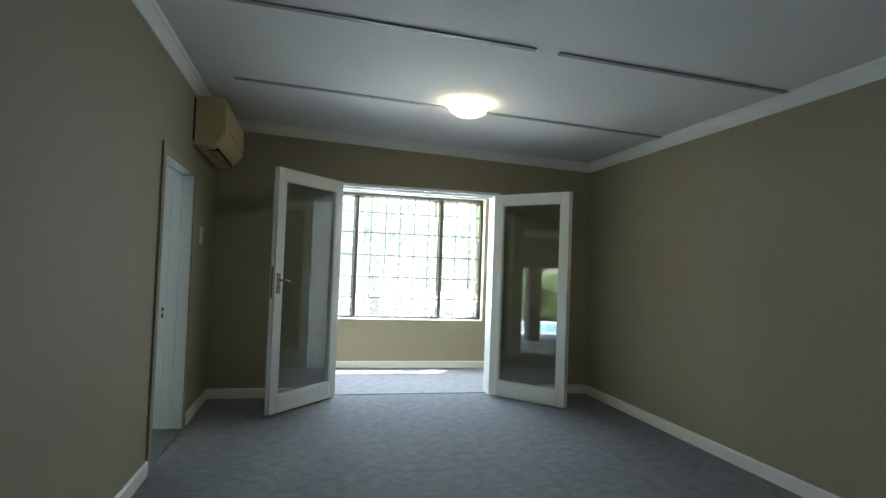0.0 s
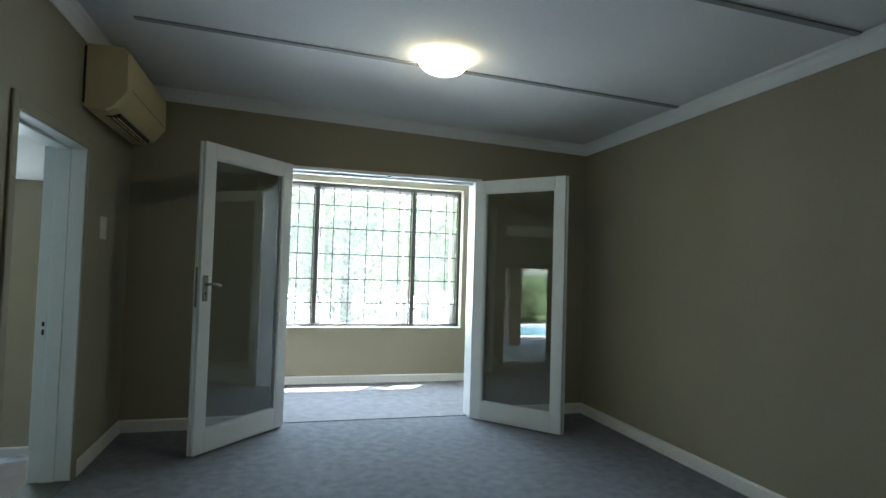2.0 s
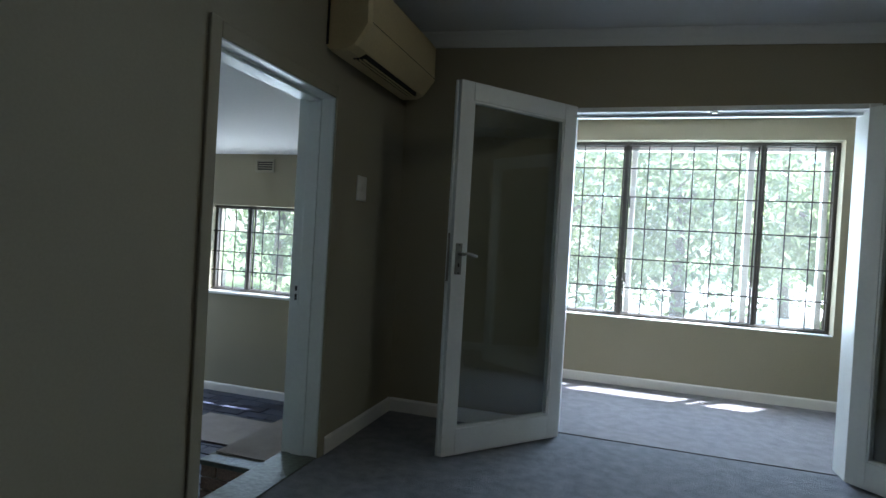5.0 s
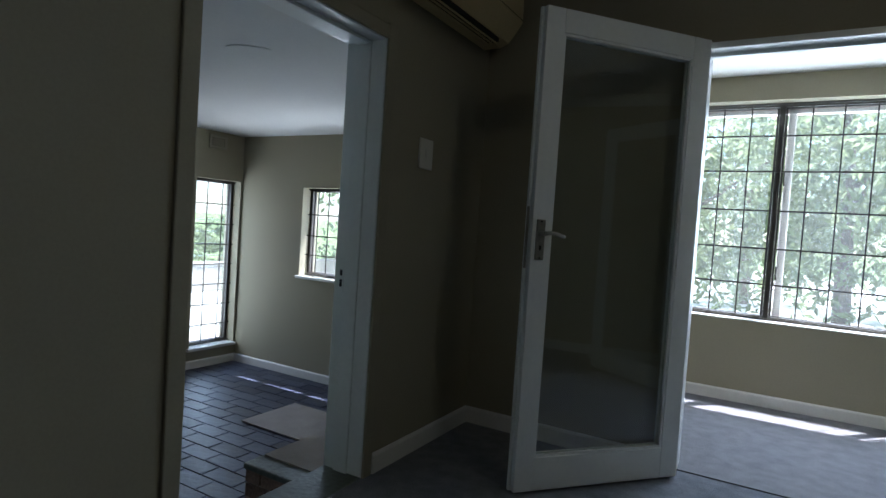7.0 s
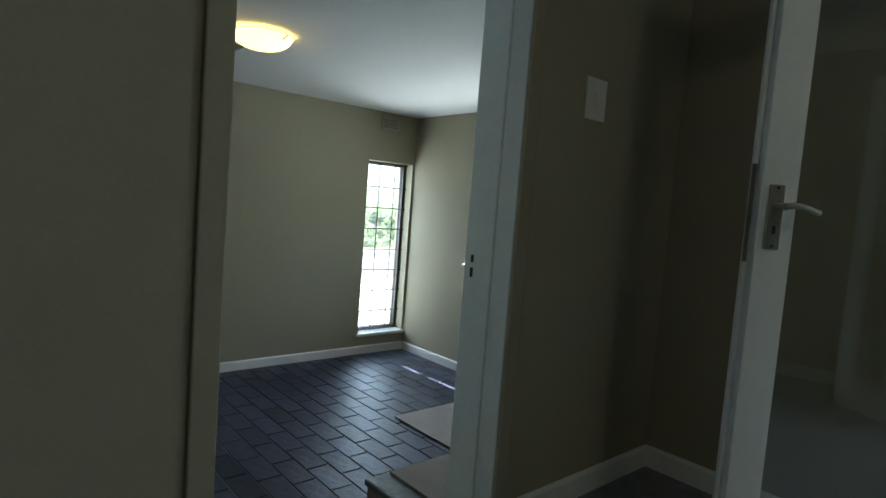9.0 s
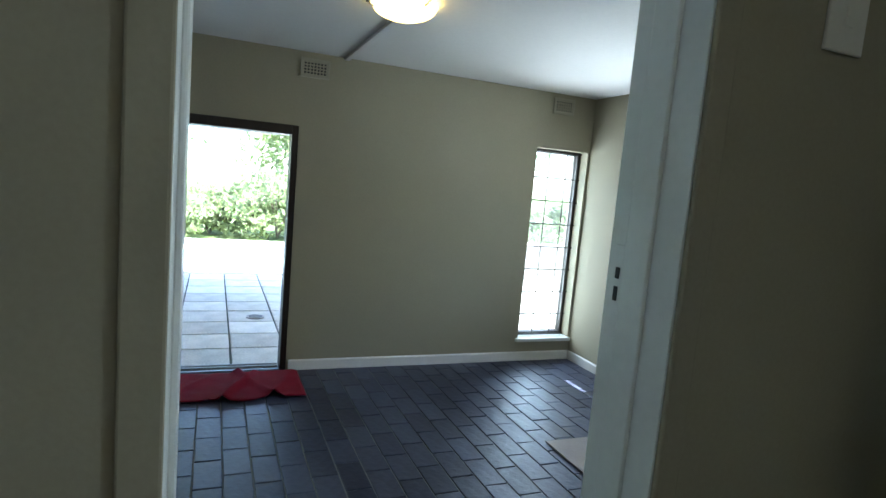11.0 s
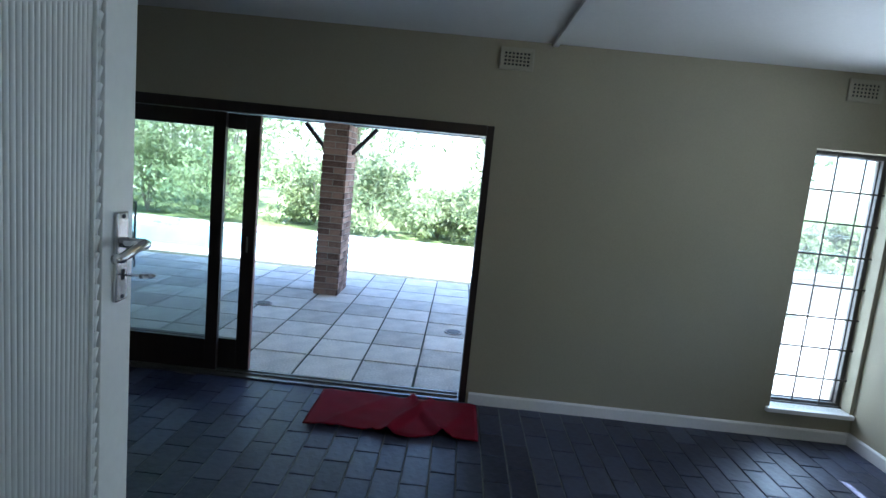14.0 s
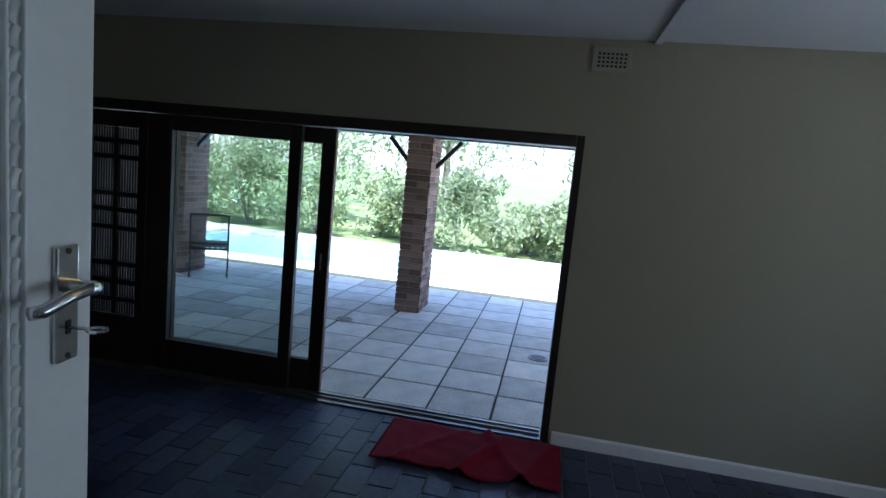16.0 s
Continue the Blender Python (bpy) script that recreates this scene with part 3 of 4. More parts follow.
# ---- air conditioner ----
def air_conditioner():
    e = empty("air_conditioner", pose(0, -1.09, 2.107), "yellowed plastic split air conditioner on the wall", "air conditioner")
    L, D, H = 1.0, 0.24, 0.375
    prof = [(0.0, 0.02), (0.02, 0.0), (0.12, 0.0), (0.165, 0.02), (0.205, 0.07), (D, 0.12), (D - 0.004, 0.33), (D - 0.03, 0.365), (D - 0.06, H), (0.0, H)]
    bm = bmesh.new()
    ends = []
    for y, s in ((0.0, 0.93), (0.018, 1.0), (L - 0.018, 1.0), (L, 0.93)):
        ends.append([bm.verts.new((u * s if s < 1 else u, y, H / 2 + (w - H / 2) * (0.97 if s < 1 else 1))) for u, w in prof])
    k = len(prof)
    for a, b in zip(ends, ends[1:]):
        for i in range(k):
            bm.faces.new((a[i], a[(i + 1) % k], b[(i + 1) % k], b[i]))
    bm.faces.new(ends[0])
    bm.faces.new(ends[-1][::-1])
    bmesh.ops.recalc_face_normals(bm, faces=bm.faces)
    part("casing", bm, M_AC, e, "yellowed rounded plastic casing")
    # solid black strip stands for the shade in the gap at the wall
    part("gap_shade_strip", box(0.0005, 0.012, -0.006, -0.001, 0.03, H - 0.02), M_BLACK, e, "black strip drawn as the shaded gap at the wall")
    part("air_outlet", box(0.085, 0.160, 0.13, L - 0.13, -0.006, 0.016), M_BLACK, e, "dark air outlet")
    for i in range(3):
        part("louvre", box(0.092 + i * 0.024, 0.100 + i * 0.024, 0.135, L - 0.135, -0.014, 0.008, 0.002), M_AC, e, "plastic louvre blade")
    part("front_panel_line", box(D - 0.003, D + 0.001, 0.02, L - 0.02, 0.13, 0.133), M_BLACK, e)
    return e


air_conditioner()

sw = empty("light_switch", pose(0, -0.615, 1.462), "white plastic light switch plate on the wall", "light switch")
part("plate", box(0.0, 0.010, -0.058, 0.058, -0.072, 0.072, 0.004), M_SWITCH, sw)
part("rocker", box(0.009, 0.0145, -0.012, 0.012, -0.02, 0.02, 0.002), M_SWITCH, sw, "small white rocker")


# ---- air bricks ----
def air_vent(m, label, slats=False):
    e = empty("wall_vent", m, label, "air vent", "wall vents")
    w, h = 0.235, 0.15
    part("frame", boxes([(-w / 2, w / 2, -0.015, 0.0, -h / 2, -h / 2 + 0.022), (-w / 2, w / 2, -0.015, 0.0, h / 2 - 0.022, h / 2), (-w / 2, -w / 2 + 0.022, -0.015, 0, -h / 2 + 0.022, h / 2 - 0.022), (w / 2 - 0.022, w / 2, -0.015, 0, -h / 2 + 0.022, h / 2 - 0.022)], 0.003), M_VENT, e)
    part("backing", box(-w / 2 + 0.02, w / 2 - 0.02, -0.004, -0.001, -h / 2 + 0.02, h / 2 - 0.02), M_BLACK, e, "dark opening")
    for i in range(5):
        z = -h / 2 + 0.026 + i * (h - 0.052) / 4
        part("slat", box(-w / 2 + 0.021, w / 2 - 0.021, -0.012, -0.005, z - 0.005, z + 0.005), M_VENT, e)
    if not slats:
        for i in range(8):
            x = -w / 2 + 0.026 + i * (w - 0.052) / 7
            part("bar", box(x - 0.005, x + 0.005, -0.0125, -0.0055, -h / 2 + 0.021, h / 2 - 0.021), M_VENT, e)
    return e


air_vent(pose(SX, -1.094, 1.885, 0, 0, 90), "cream square-holed air vent high on the wall")
air_vent(pose(SX, 1.28, 1.893, 0, 0, 90), "cream square-holed air vent high in the corner")
air_vent(pose(-2.26, SY, 1.885), "cream louvred air vent over the small window", True)

pp = part("peeling_paint", tube([(-1.143 + 0.216 * u, -0.879 + 0.121 * u - 0.05 * math.sin(u * 3.1) + 0.006 * math.sin(u * 40), SC - 0.002) for u in [i / 24 for i in range(25)]], 0.0025, 5), M_CORN)
tagged(pp, "thin curved flake of peeling white ceiling paint", "peeling paint")

# ---- step and mats ----
st = empty("step", pose(-0.435, -0.462, SF), "brick step with a worn green slate tread", "step", kind="structure")
SX0, SX1, SY0, SY1, SH = -0.33, 0.222, -0.46, 0.50, 0.475
part("core", box(SX0 + 0.012, SX1, SY0 + 0.012, SY1, 0, SH - 0.031), M_MORTAR, st)
part("tread", box(SX0 - 0.01, SX1, SY0 - 0.012, SY1, SH - 0.03, SH, 0.007), M_STEP, st, "worn green slate tread")
brick_mesh = bpy.data.meshes.new("brick")
bm = box(-0.105, 0.105, -0.012, 0.012, -0.034, 0.034, 0.004)
bm.to_mesh(brick_mesh)
bm.free()
brick_mesh.materials.append(M_BRICK)


def brick_on(parent, x, y, z, rz, sx=1.0):
    b = new("brick", brick_mesh)
    b.parent = parent
    b.matrix_local = pose(x, y, z, 0, 0, rz) @ Matrix.Diagonal((sx, 1, 1, 1))


for row in range(6):
    z = 0.036 + row * 0.075
    off = 0.11 if row % 2 else 0.0
    for i in range(4):
        xa, xb = max(SX0, SX0 + i * 0.22 - off), min(SX1, SX0 + i * 0.22 - off + 0.21)
        if xb - xa > 0.03:
            brick_on(st, (xa + xb) / 2, SY0 + 0.012, z, 0, (xb - xa) / 0.21)
    for i in range(6):
        ya, yb = max(SY0 + 0.026, SY0 + i * 0.22 - 0.11 + off), min(SY1, SY0 + i * 0.22 - 0.11 + off + 0.21)
        if yb - ya > 0.03:
            brick_on(st, SX0 + 0.012, (ya + yb) / 2, z, 90, (yb - ya) / 0.21)


def floor_mat(m, w, d, label, curl=0.0):
    bm = bmesh.new()
    nx, ny = 14, 14
    top = [[bm.verts.new((w * i / nx, d * j / ny, 0.009 + 0.0015 * noise.noise(Vector((i * 0.6, j * 0.6, w))) + curl * max(0, (i / nx) - 0.75) ** 2)) for j in range(ny + 1)] for i in range(nx + 1)]
    bot = [[bm.verts.new((v.co.x, v.co.y, v.co.z - 0.008)) for v in r] for r in top]
    for i in range(nx):
        for j in range(ny):
            bm.faces.new((top[i][j], top[i + 1][j], top[i + 1][j + 1], top[i][j + 1]))
            bm.faces.new((bot[i][j], bot[i][j + 1], bot[i + 1][j + 1], bot[i + 1][j]))
    for i in range(nx):
        bm.faces.new((bot[i][0], bot[i + 1][0], top[i + 1][0], top[i][0]))
        bm.faces.new((top[i][ny], top[i + 1][ny], bot[i + 1][ny], bot[i][ny]))
    for j in range(ny):
        bm.faces.new((top[0][j], top[0][j + 1], bot[0][j + 1], bot[0][j]))
        bm.faces.new((bot[nx][j], bot[nx][j + 1], top[nx][j + 1], top[nx][j]))
    ob = part("floor_mat", bm, M_MAT)
    ob.matrix_world = m
    return tagged(ob, label, "mat", "beige mats")


floor_mat(pose(-0.755, -0.81, SF + SH), 0.53, 0.70, "beige carpet offcut mat on the brick step")
floor_mat(pose(-2.25, 0.33, SF + 0.006), 1.15, 0.62, "beige carpet offcut mat on the slate floor")


def towel():
    """Rumpled towel spread in front of the sliding door."""
    bm = bmesh.new()
    nx, ny = 46, 26
    grid = []
    for i in range(nx + 1):
        r = []
        for j in range(ny + 1):
            u, v = i / nx, j / ny
            x, y = (u - 0.5) * 1.13, (v - 0.5) * 0.56
            z = 0.009 + 0.006 * (noise.noise(Vector((x * 9, y * 9, 2))) + 1)
            for cx, sl, hh, ww in ((0.10, 0.45, 0.045, 0.030), (0.22, -0.45, 0.050, 0.032), (0.05, 0.2, 0.018, 0.03), (-0.25, 0.7, 0.014, 0.03), (-0.42, -0.3, 0.012, 0.025), (0.42, 0.35, 0.014, 0.03)):
                dd = (x - cx - sl * y) / ww
                z += hh * math.exp(-dd * dd) * (0.65 + 0.35 * math.sin(6 * y + cx * 20))
            if j == 0 and abs(x - 0.12) < 0.28:
                y -= 0.025 * math.cos((x - 0.12) * 14)
            y += 0.012 * math.sin(u * 9)
            r.append(bm.verts.new((x, y, z)))
        grid.append(r)
    for i in range(nx):
        for j in range(ny):
            bm.faces.new((grid[i][j], grid[i + 1][j], grid[i + 1][j + 1], grid[i][j + 1]))
    ob = part("towel", bm, M_TOWEL, None, "", True)
    so = ob.modifiers.new("thickness", "SOLIDIFY")
    so.thickness, so.offset = 0.007, -1
    ob.matrix_world = pose(SX + 0.365, -1.68, SF + 0.012, 0, 0, 90)
    return tagged(ob, "rumpled crimson red towel on the slate floor", "towel")


towel()


# ---- sliding door ----
def sliding_door():
    e = empty("door_4", pose(SX, 0, SF), "dark wood framed sliding door, half open, with shutter panel", "door", kind="structure")
    H = SL[3] - SF
    x0, x1 = -0.17, -0.005
    part("frame_jamb", box(x0, x1, SL[1] - 0.05, SL[1], 0.0, H, 0.004), M_DARKWOOD, e)
    part("frame_jamb", box(x0, x1, SL[0], SL[0] + 0.05, 0.0, H, 0.004), M_DARKWOOD, e)
    part("frame_head", box(x0, x1 + 0.015, SL[0] + 0.051, SL[1] - 0.051, H - 0.075, H, 0.004), M_DARKWOOD, e)
    part("track", boxes([(x0, x1, SL[0] + 0.051, SL[1] - 0.051, -0.02, 0.012), (x0 + 0.04, x0 + 0.05, SL[0] + 0.06, SL[1] - 0.06, 0.012, 0.026), (x0 + 0.10, x0 + 0.11, SL[0] + 0.06, SL[1] - 0.06, 0.012, 0.026)]), M_BRASSY, e, "worn aluminium bottom track")

    def leaf(ya, yb, x, st0, st1, edge=False):
        sash = part("sliding_leaf", boxes([(x, x + 0.045, ya, ya + st0, 0.03, H - 0.08), (x, x + 0.045, yb - st1, yb, 0.03, H - 0.08), (x, x + 0.045, ya + st0, yb - st1, 0.03, 0.265), (x, x + 0.045, ya + st0, yb - st1, H - 0.19, H - 0.08)], 0.003), M_DARKWOOD, e)
        g = part("pane", box(x + 0.02, x + 0.025, ya + st0 - 0.004, yb - st1 + 0.004, 0.26, H - 0.185), M_GLASS, sash, "clear glass pane")
        g.visible_shadow = False
        if edge:
            part("edge_strip", box(x + 0.004, x + 0.041, yb, yb + 0.004, 0.03, H - 0.08), M_REDWOOD, sash, "reddish bare wood edge")
            part("pull", box(x + 0.045, x + 0.052, yb - 0.06, yb - 0.045, 0.95, 1.07, 0.003), M_BRASSY, sash, "small door pull")
        return sash

    leaf(-4.34, -2.89, x0 + 0.022, 0.20, 0.10, True)
    leaf(-4.34, -3.12, x0 + 0.075, 0.20, 0.09)
    # shutter panel with vertical slats
    ya, yb = SL[0] + 0.052, -4.342
    p = part("shutter_panel", boxes([(x0 + 0.07, x1 - 0.04, ya, -4.81, 0.02, H - 0.08), (x0 + 0.07, x1 - 0.04, -4.42, yb, 0.02, H - 0.08), (x0 + 0.07, x1 - 0.04, -4.809, -4.421, 0.02, 0.40), (x0 + 0.07, x1 - 0.04, -4.809, -4.421, H - 0.20, H - 0.08)], 0.003), M_DARKWOOD, e, "dark slatted shutter")
    zs = [0.40, 0.52, 0.66, 0.80, 1.08, 1.22, 1.34, 1.62, 1.74, H - 0.20]
    for z in zs[1:-1]:
        part("cross_bar", box(x0 + 0.085, x1 - 0.05, -4.809, -4.421, z - 0.018, z + 0.018), M_DARKWOOD, p)
    part("cross_bar", box(x0 + 0.084, x1 - 0.049, -4.635, -4.595, 0.401, H - 0.201), M_DARKWOOD, p)
    n = 17
    for i in range(n):
        y = -4.809 + (i + 0.5) * 0.388 / n
        part("slat", box(x0 + 0.09, x0 + 0.10, y - 0.0075, y + 0.0075, 0.401, H - 0.201), M_DARKWOOD, p)
    return e


sliding_door()

# ---- outside ----
PZ = SF - 0.05
bm = bmesh.new()
R = 400
POOL = (-12.5, -9.6, -9.0, -1.6)     # x0 x1 y0 y1
xs = [-R, POOL[0], POOL[1], R]
ys = [-R, POOL[2], POOL[3], R]
gv = [[bm.verts.new((x, y, PZ - 0.08)) for y in ys] for x in xs]
for i in range(3):
    for j in range(3):
        if (i, j) != (1, 1):
            bm.faces.new((gv[i][j], gv[i + 1][j], gv[i + 1][j + 1], gv[i][j + 1]))
tagged(part("ground", bm, M_GRASS), "sunlit green lawn", "ground", kind="structure")
pv = empty("pavement", pose(0, 0, PZ), "square concrete paved patio", "pavement", kind="structure")
part("bedding", box(-9.0, SX - 0.25, -12.0, 4.2, -0.07, -0.008), M_JOINT, pv, "sandy joints")
tagged(part("pool_surround", boxes([(-13.4, POOL[0], -12, 4, PZ - 0.1, PZ), (POOL[1], -9.004, -12, 4, PZ - 0.1, PZ), (POOL[0], POOL[1], -12, POOL[2], PZ - 0.1, PZ), (POOL[0], POOL[1], POOL[3], 4, PZ - 0.1, PZ)]), M_POOLPAVE), "pale paving round the pool, colour raised to read overexposed", "paving", kind="structure")
tagged(part("swimming_pool", boxes([(POOL[0], POOL[1], POOL[2], POOL[3], PZ - 1.4, PZ - 1.3), (POOL[0] - 0.1, POOL[0], POOL[2], POOL[3], PZ - 1.4, PZ - 0.1), (POOL[1], POOL[1] + 0.1, POOL[2], POOL[3], PZ - 1.4, PZ - 0.1)]), M_POOLPAVE), "plastered swimming pool basin", "pool", kind="structure")
tagged(part("water", box(POOL[0], POOL[1], POOL[2], POOL[3], PZ - 1.2, PZ - 0.06), M_WATER), "bright blue pool water", "water", kind="structure")
tagged(part("veranda_roof", box(-8.0, SX - 0.56, -12, 0.3, 1.74, 1.88), M_ROOF), "veranda roof on brick pillars", "roof", kind="structure")
tagged(part("veranda_beam", box(-7.45, -7.27, -12, 0.3, 1.535, 1.735, 0.01), M_DARKWOOD), "dark timber veranda beam", "beam", kind="structure")


def brick_pillar(x, y, d=0.56, w=0.32):
    e = empty("pillar", pose(x, y, PZ), "red-brown face-brick veranda pillar", "pillar", "veranda pillars")
    h = 2.21
    part("mortar_core", box(-d / 2 + 0.012, d / 2 - 0.012, -w / 2 + 0.012, w / 2 - 0.012, 0, h), M_MORTAR, e, "recessed mortar")
    for row in range(28):
        z = 0.04 + row * 0.079
        for k in range(4):
            q = Matrix.Rotation(radians(k * 90), 4, "Z")
            lo, out = (d / 2, w / 2) if k % 2 == 0 else (w / 2, d / 2)
            n = 2 * lo / 0.22
            step = 2 * lo / max(1, round(n))
            u = -lo - (step / 2 if (row + k) % 2 else 0)
            while u < lo - 0.03:
                a, b = max(-lo, u), min(lo - 0.026, u + step - 0.01)
                if b - a > 0.03:
                    o = new("brick", brick_mesh)
                    o.parent = e
                    o.matrix_local = q @ pose((a + b) / 2, -out + 0.012 + random.uniform(-0.002, 0.002), z) @ Matrix.Diagonal(((b - a) / 0.21, 1, 1, 1))
                u += step
    for sgn in (-1, 1):
        part("brace", boxes([(-0.035, 0.035, -0.025, 0.025, 0, 0.46)], 0.004), M_DARKWOOD, e, "dark diagonal timber brace").matrix_local = pose(0, sgn * (w / 2), h - 0.36, -sgn * 42, 0, 0)
    return e


brick_pillar(-7.36, -3.015)
brick_pillar(-7.73, -6.64)


def patio_chair():
    e = empty("patio_chair", pose(-7.65, -6.18, PZ, 0, 0, -59), "dark slatted metal patio chair on the paving", "chair")
    for x in (-0.25, 0.25):
        part("leg", tube([(x, -0.25, 0), (x, -0.25, 0.62)], 0.014), M_STEEL, e)
        part("leg", tube([(x, 0.25, 0), (x, 0.22, 0.42), (x, 0.30, 0.92)], 0.014), M_STEEL, e)
        part("armrest", tube([(x, -0.26, 0.62), (x, 0.24, 0.62)], 0.016), M_STEEL, e)
    part("seat_frame", boxes([(-0.25, 0.25, -0.25, -0.22, 0.39, 0.42), (-0.25, 0.25, 0.2, 0.23, 0.39, 0.42)], 0.004), M_STEEL, e)
    for i in range(7):
        part("slat", box(-0.25 + i * 0.075, -0.20 + i * 0.075, -0.22, 0.2, 0.405, 0.425, 0.003), M_STEEL, e)
    part("top_rail", box(-0.25, 0.25, 0.285, 0.305, 0.89, 0.92, 0.005), M_STEEL, e)
    part("bottom_rail", box(-0.25, 0.25, 0.225, 0.245, 0.47, 0.50, 0.005), M_STEEL, e)
    sling = bmesh.new()
    for i in range(26):
        f = (i + 0.5) / 26
        add_rod(sling, (-0.245, 0.235 + 0.06 * f, 0.50 + 0.39 * f), (0.245, 0.235 + 0.06 * f, 0.50 + 0.39 * f), 0.0034, 4)
    part("backrest", sling, M_SLING, e, "brown woven mesh sling")
    part("cushion", box(-0.23, 0.23, -0.23, 0.19, 0.428, 0.47, 0.015), M_MAT, e, "pale seat cushion")
    return e


patio_chair()


def drain_cover(x, y):
    e = empty("drain_cover", pose(x, y, PZ), "round grey drain cover in the paving", "drain cover", "drain covers")
    part("ring", rod((0, 0, 0.0), (0, 0, 0.012), 0.10, 24), M_STONE, e)
    part("grate", rod((0, 0, 0.011), (0, 0, 0.016), 0.075, 24), M_STEEL, e)
    return e


drain_cover(-5.95, -1.31)
drain_cover(-6.33, -3.565)


# ---- plants ----
def leaf_cloud(bm, cx, cy, cz, rx, ry, rz, n, size, seed):
    """Many small leaves in uneven clumps."""
    rng = random.Random(seed)
    clumps = [(Vector((rng.gauss(0, 0.5), rng.gauss(0, 0.5), rng.gauss(0, 0.45))), rng.uniform(0.18, 0.42)) for _ in range(max(6, n // 90))]
    for i in range(n):
        c, r = rng.choice(clumps)
        d = Vector((rng.gauss(0, 1), rng.gauss(0, 1), rng.gauss(0, 1))).normalized() * r * rng.uniform(0.6, 1.0)
        p = c + d
        p = Vector((cx + p.x * rx, cy + p.y * ry, max(cz + p.z * rz, PZ + 0.02)))
        s = size * rng.uniform(0.6, 1.4)
        q = Euler((rng.uniform(-1.2, 1.2), rng.uniform(-1.2, 1.2), rng.uniform(0, 6.3))).to_matrix()
        vv = [bm.verts.new(p + q @ Vector(o) * s) for o in ((-1, 0, 0), (-0.1, -0.42, 0.1), (1, 0, -0.1), (-0.1, 0.42, 0.1))]
        bm.faces.new(vv)


def shrub(x, y, r, h, n, size, seed, material=None, label="bushy green garden shrub"):
    e = empty("shrub", pose(x, y, PZ - 0.08), label, "shrub", "garden shrubs")
    rng = random.Random(seed + 500)
    for k in range(5):
        a = rng.uniform(0, 6.3)
        part("stem", tube([(0, 0, 0), (0.2 * r * math.cos(a), 0.2 * r * math.sin(a), h * 0.35), (0.5 * r * math.cos(a), 0.5 * r * math.sin(a), h * 0.7)], 0.02, 5), M_BARK, e)
    bm = bmesh.new()
    leaf_cloud(bm, 0, 0, h * 0.5, r, r, h * 0.52, n, size, seed)
    for v in bm.verts:
        v.co.z = max(v.co.z, 0.03)
    part("foliage", bm, material or M_LEAF, e)
    return e


def tree(x, y, h, r, n, seed, size=0.13, material=None, label="tall leafy garden tree", lift=0.55):
    e = empty("tree", pose(x, y, PZ - 0.08), label, "tree", "garden trees")
    rng = random.Random(seed + 900)
    lean = rng.uniform(-0.3, 0.3)
    tb = bmesh.new()
    add_rod(tb, (0, 0, 0), (lean * 0.5, 0, h * 0.35), 0.19, 10, 0.14)
    add_rod(tb, (lean * 0.5, 0, h * 0.34), (lean, 0.1, h * 0.75), 0.14, 8, 0.06)
    part("trunk", tb, M_BARK, e)
    for k in range(6):
        a, z = k * 1.05 + rng.uniform(0, 0.5), h * rng.uniform(0.3, 0.6)
        part("limb", rod((lean * z / h, 0, z), (math.cos(a) * r * 0.7, math.sin(a) * r * 0.7, z + h * 0.22), 0.06, 6, 0.02), M_BARK, e)
    bm = bmesh.new()
    leaf_cloud(bm, 0, 0, h * (lift + 0.1), r, r, h * 0.40, n, size, seed)
    for v in bm.verts:
        v.co.z = max(v.co.z, 0.4)
    part("crown", bm, material or M_LEAF, e)
    return e


# beyond the patio
for i, (x, y, r, h) in enumerate(((-14.6, -9.6, 1.5, 3.4), (-14.2, -7.4, 1.5, 3.2), (-15.6, -5.4, 1.1, 1.7), (-14.4, -3.6, 1.25, 2.2), (-15.2, -1.9, 1.0, 1.2), (-14.8, -0.2, 1.2, 1.6), (-15.2, 1.2, 1.4, 1.7), (-14.8, 3.2, 1.3, 2.0), (-16.0, -12.0, 1.6, 2.4), (-15.0, 5.4, 1.5, 2.3))):
    shrub(x, y, r, h, 4200, 0.075, 10 + i, M_LEAF if i % 3 else M_LEAF2)
for i, (x, y, h, r) in enumerate(((-18, -9, 7.5, 3.0), (-27, -6.5, 8, 3.4), (-24, 1.5, 6, 2.6), (-19, 5.5, 8, 3.1), (-17, -15, 7, 3.0), (-21, -20, 8, 3.4))):
    tree(x, y, h, r, 6000, 40 + i, 0.12, M_LEAF2 if i % 2 else M_LEAF)
# beyond the sunroom and the small window
for i, (x, y, h, r) in enumerate(((-4.5, 10.5, 6, 2.4), (-0.6, 11.5, 7.0, 2.8), (2.9, 12.0, 7.5, 2.9), (6.0, 11.2, 7.0, 2.8), (0.8, 17, 9, 3.6), (-5.5, 16, 8, 3.2), (6.5, 17, 9, 3.6), (9.5, 12, 7, 2.6), (-9, 12, 7, 2.8))):
    tree(x, y, h, r, 6500, 60 + i, 0.12, M_LEAF if i % 2 else M_LEAF2, "leafy garden tree outside the windows", 0.34)
for i, (x, y, r, h) in enumerate(((-3.6, 6.4, 1.1, 1.6), (-1.6, 6.6, 1.0, 1.4), (-10.7, 3.0, 0.9, 1.5), (-10.9, 4.8, 1.0, 1.7), (-10.8, 6.6, 1.0, 1.6), (-11.0, 8.6, 1.1, 1.9))):
    shrub(x, y, r, h, 2200, 0.08, 80 + i, M_LEAF, "sunlit green shrub near the house")
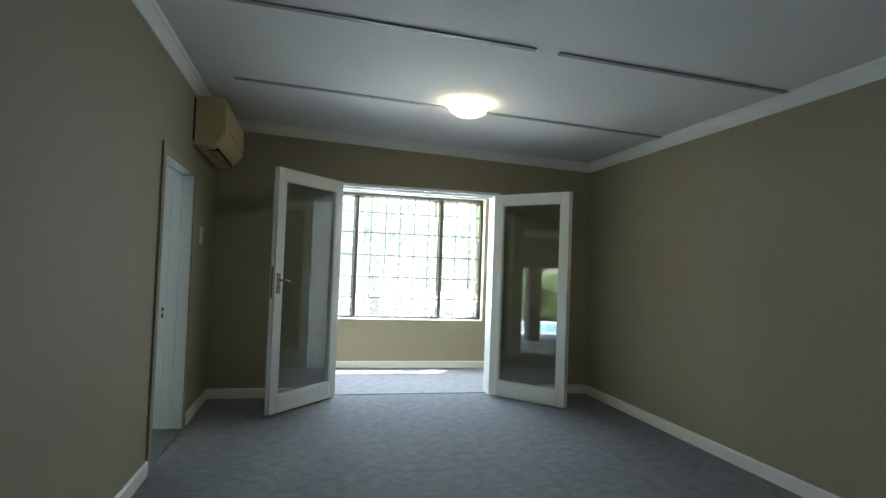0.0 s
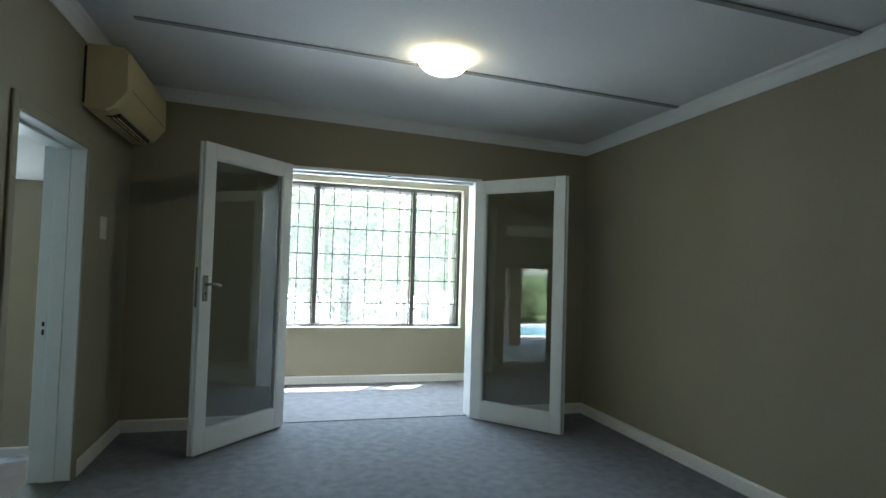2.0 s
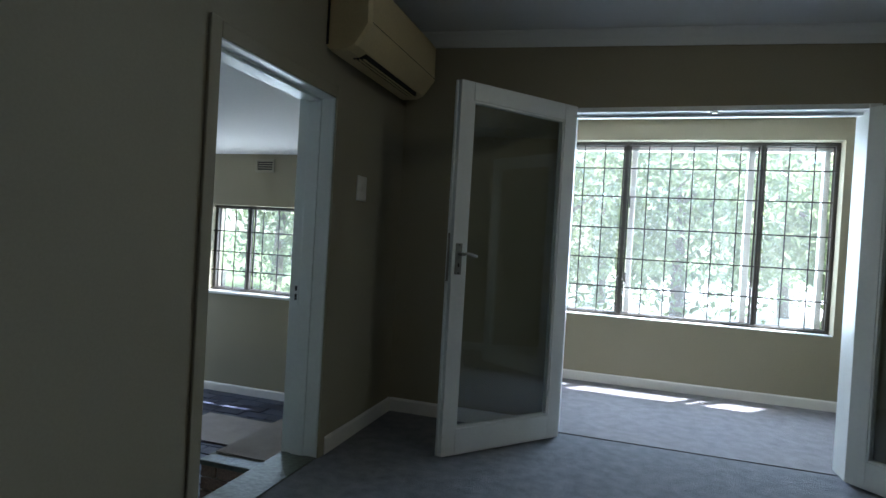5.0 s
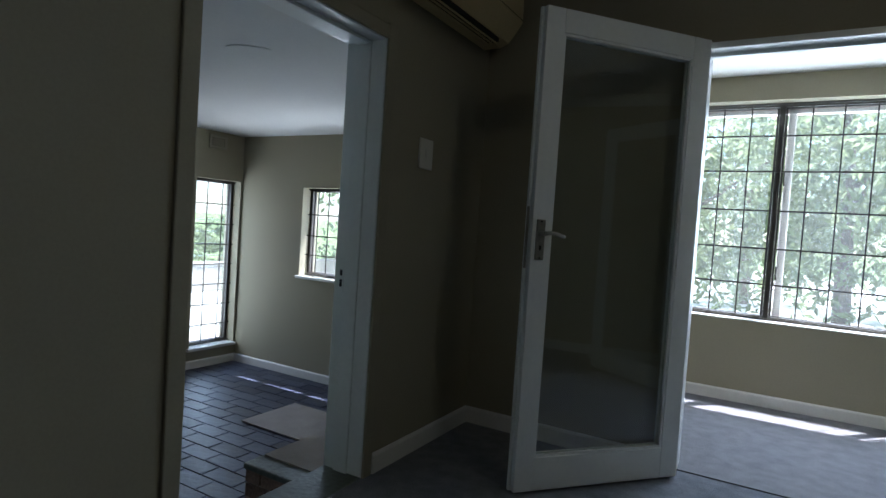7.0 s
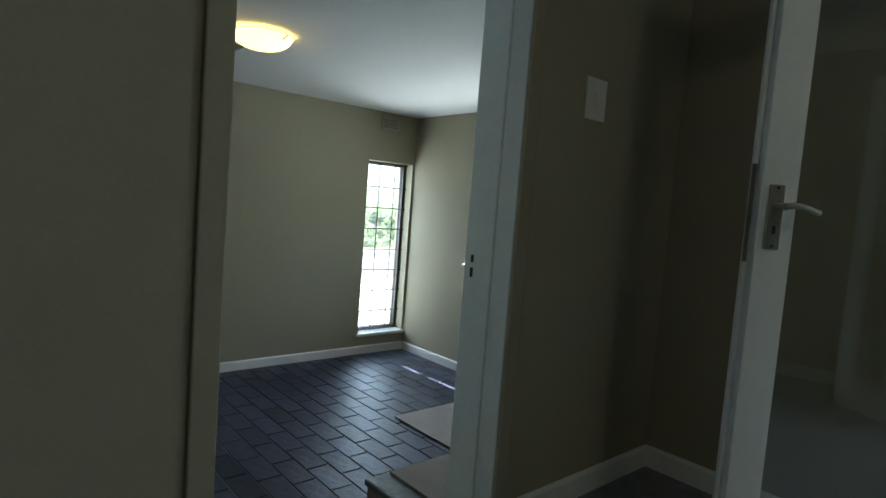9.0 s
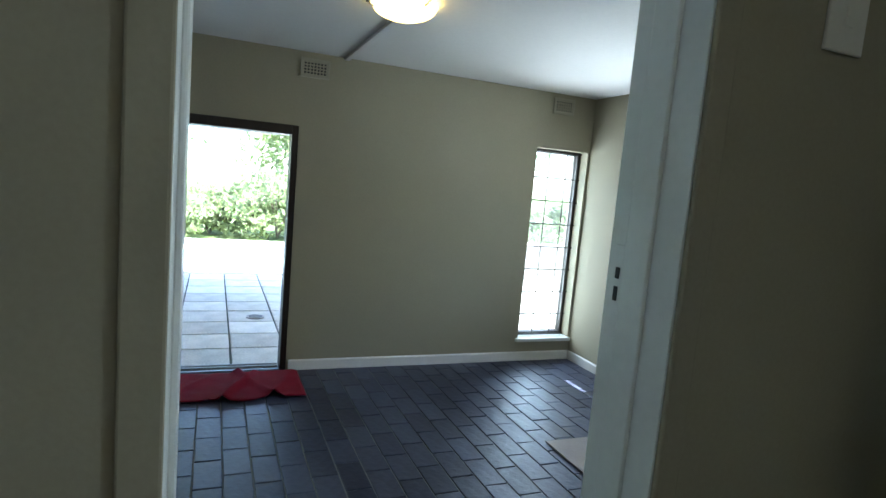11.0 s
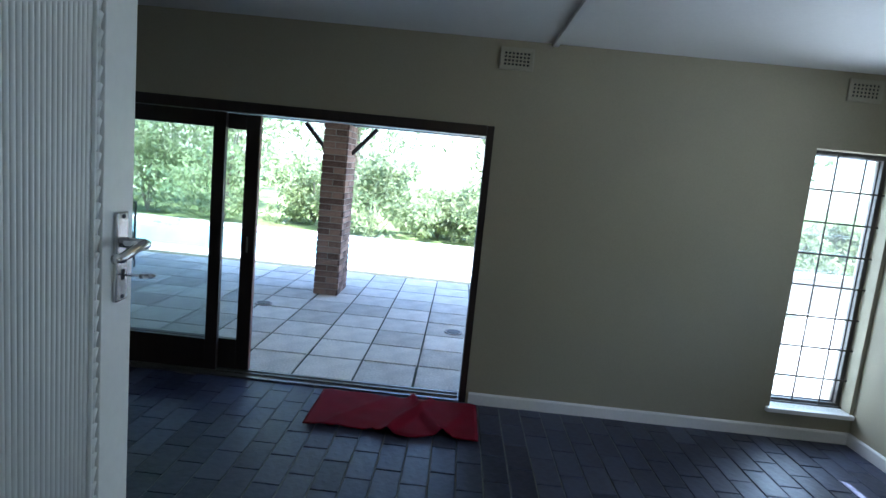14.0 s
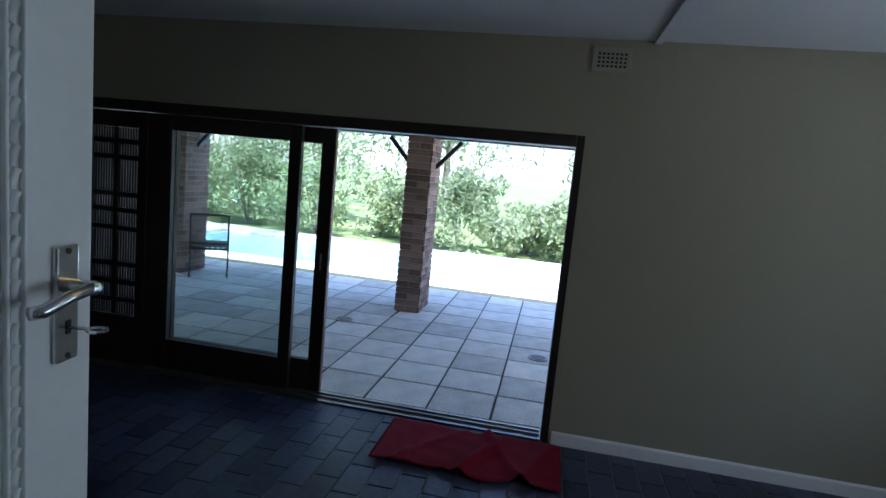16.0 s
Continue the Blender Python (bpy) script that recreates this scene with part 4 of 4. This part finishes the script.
tagged(part("garden_wall", boxes([(-9.6, -9.32, 1.4, 10.0, PZ - 0.1, PZ + 0.58), (-9.64, -9.28, 1.36, 10.04, PZ + 0.58, PZ + 0.65)], 0.02), M_STONE), "low grey stone garden wall with coping", "garden wall", kind="structure")
tagged(part("pavement_west", box(-9.28, -4.51, 4.21, 9.8, PZ - 0.1, PZ + 0.002), M_POOLPAVE), "pale sunlit paving beside the house", "pavement", kind="structure")
# stand-in slab of pale paving, stretched far back so the ground reads blown-out
tagged(part("pavement_north", box(-4.5, 30.0, SY + 0.75, 45.0, PZ - 0.1, PZ + 0.02), M_POOLPAVE), "pale stand-in ground behind the house, stretched to read overexposed", "pavement", kind="structure")

# ---- floor slates ----
fl = empty("floor_slate", pose(0, 0, SF), "dark riven slate tiles, tinted blue for the sky's reflection", "floor", kind="structure")
part("grout", box(SX, -XW, NY, SY, -0.15, -0.006), M_GROUT, fl, "grey grout")
slates = []
for k in range(4):
    rng = random.Random(k)
    bm = box(-0.1465, 0.1465, -0.0728, 0.0728, -0.012, 0.0)
    for v in bm.verts:
        v.co.x += rng.uniform(-0.002, 0.002)
        v.co.y += rng.uniform(-0.002, 0.002)
        v.co.z += rng.uniform(-0.0006, 0.0006)
    bmesh.ops.bevel(bm, geom=[ed for ed in bm.edges if all(v.co.z > -0.005 for v in ed.verts)], offset=0.003, segments=1, affect="EDGES")
    me = bpy.data.meshes.new("slate_tile")
    bm.to_mesh(me)
    bm.free()
    me.materials.append(M_SLATE)
    slates.append(me)
rest = bmesh.new()
rng = random.Random(7)
row = 0
y = SY - 0.066
while y > NY:
    x = SX + 0.148 - (0.15 if row % 2 else 0.0) + rng.uniform(-0.02, 0.02)
    while x < -XW + 0.14:
        a, b = max(SX, x - 0.1465), min(-XW, x + 0.1465)
        if b - a > 0.04:
            if y > -2.3 and x < -0.9:
                o = new("slate_tile", slates[rng.randrange(4)])
                o.parent = fl
                o.matrix_local = pose((a + b) / 2, y, rng.uniform(-0.001, 0.0015), rng.uniform(-0.5, 0.5), rng.uniform(-0.45, 0.45)) @ Matrix.Diagonal(((b - a) / 0.293, 1, 1, 1))
            else:
                add_box(rest, a, b, y - 0.0728, y + 0.0728, -0.012, 0)
        x += 0.30
    y -= 0.153
    row += 1
tagged(part("slate_tiles", rest, M_SLATE, fl), kind="stuff")

# ---- patio pavers ----
paver = bpy.data.meshes.new("paver")
bm = box(-0.242, 0.242, -0.242, 0.242, -0.04, 0.0)
bmesh.ops.bevel(bm, geom=[ed for ed in bm.edges if all(v.co.z > -0.005 for v in ed.verts)], offset=0.006, segments=2, affect="EDGES")
bm.to_mesh(paver)
bm.free()
paver.materials.append(M_PAVER)
rest = bmesh.new()
for i in range(9):
    for j in range(32):
        x, y = -4.515 - i * 0.5, 4.137 - j * 0.5
        if -8.5 < y < 1.2:
            o = new("paver", paver)
            o.parent = pv
            o.matrix_local = pose(x, y, rng.uniform(-0.002, 0.002), rng.uniform(-0.2, 0.2), rng.uniform(-0.2, 0.2))
        else:
            add_box(rest, x - 0.242, x + 0.242, y - 0.242, y + 0.242, -0.04, 0)
for j in range(32):
    y = 4.137 - j * 0.5
    add_box(rest, -4.2595, SX - 0.252, y - 0.242, y + 0.242, -0.04, 0)
tagged(part("pavers", rest, M_PAVER, pv), kind="stuff")
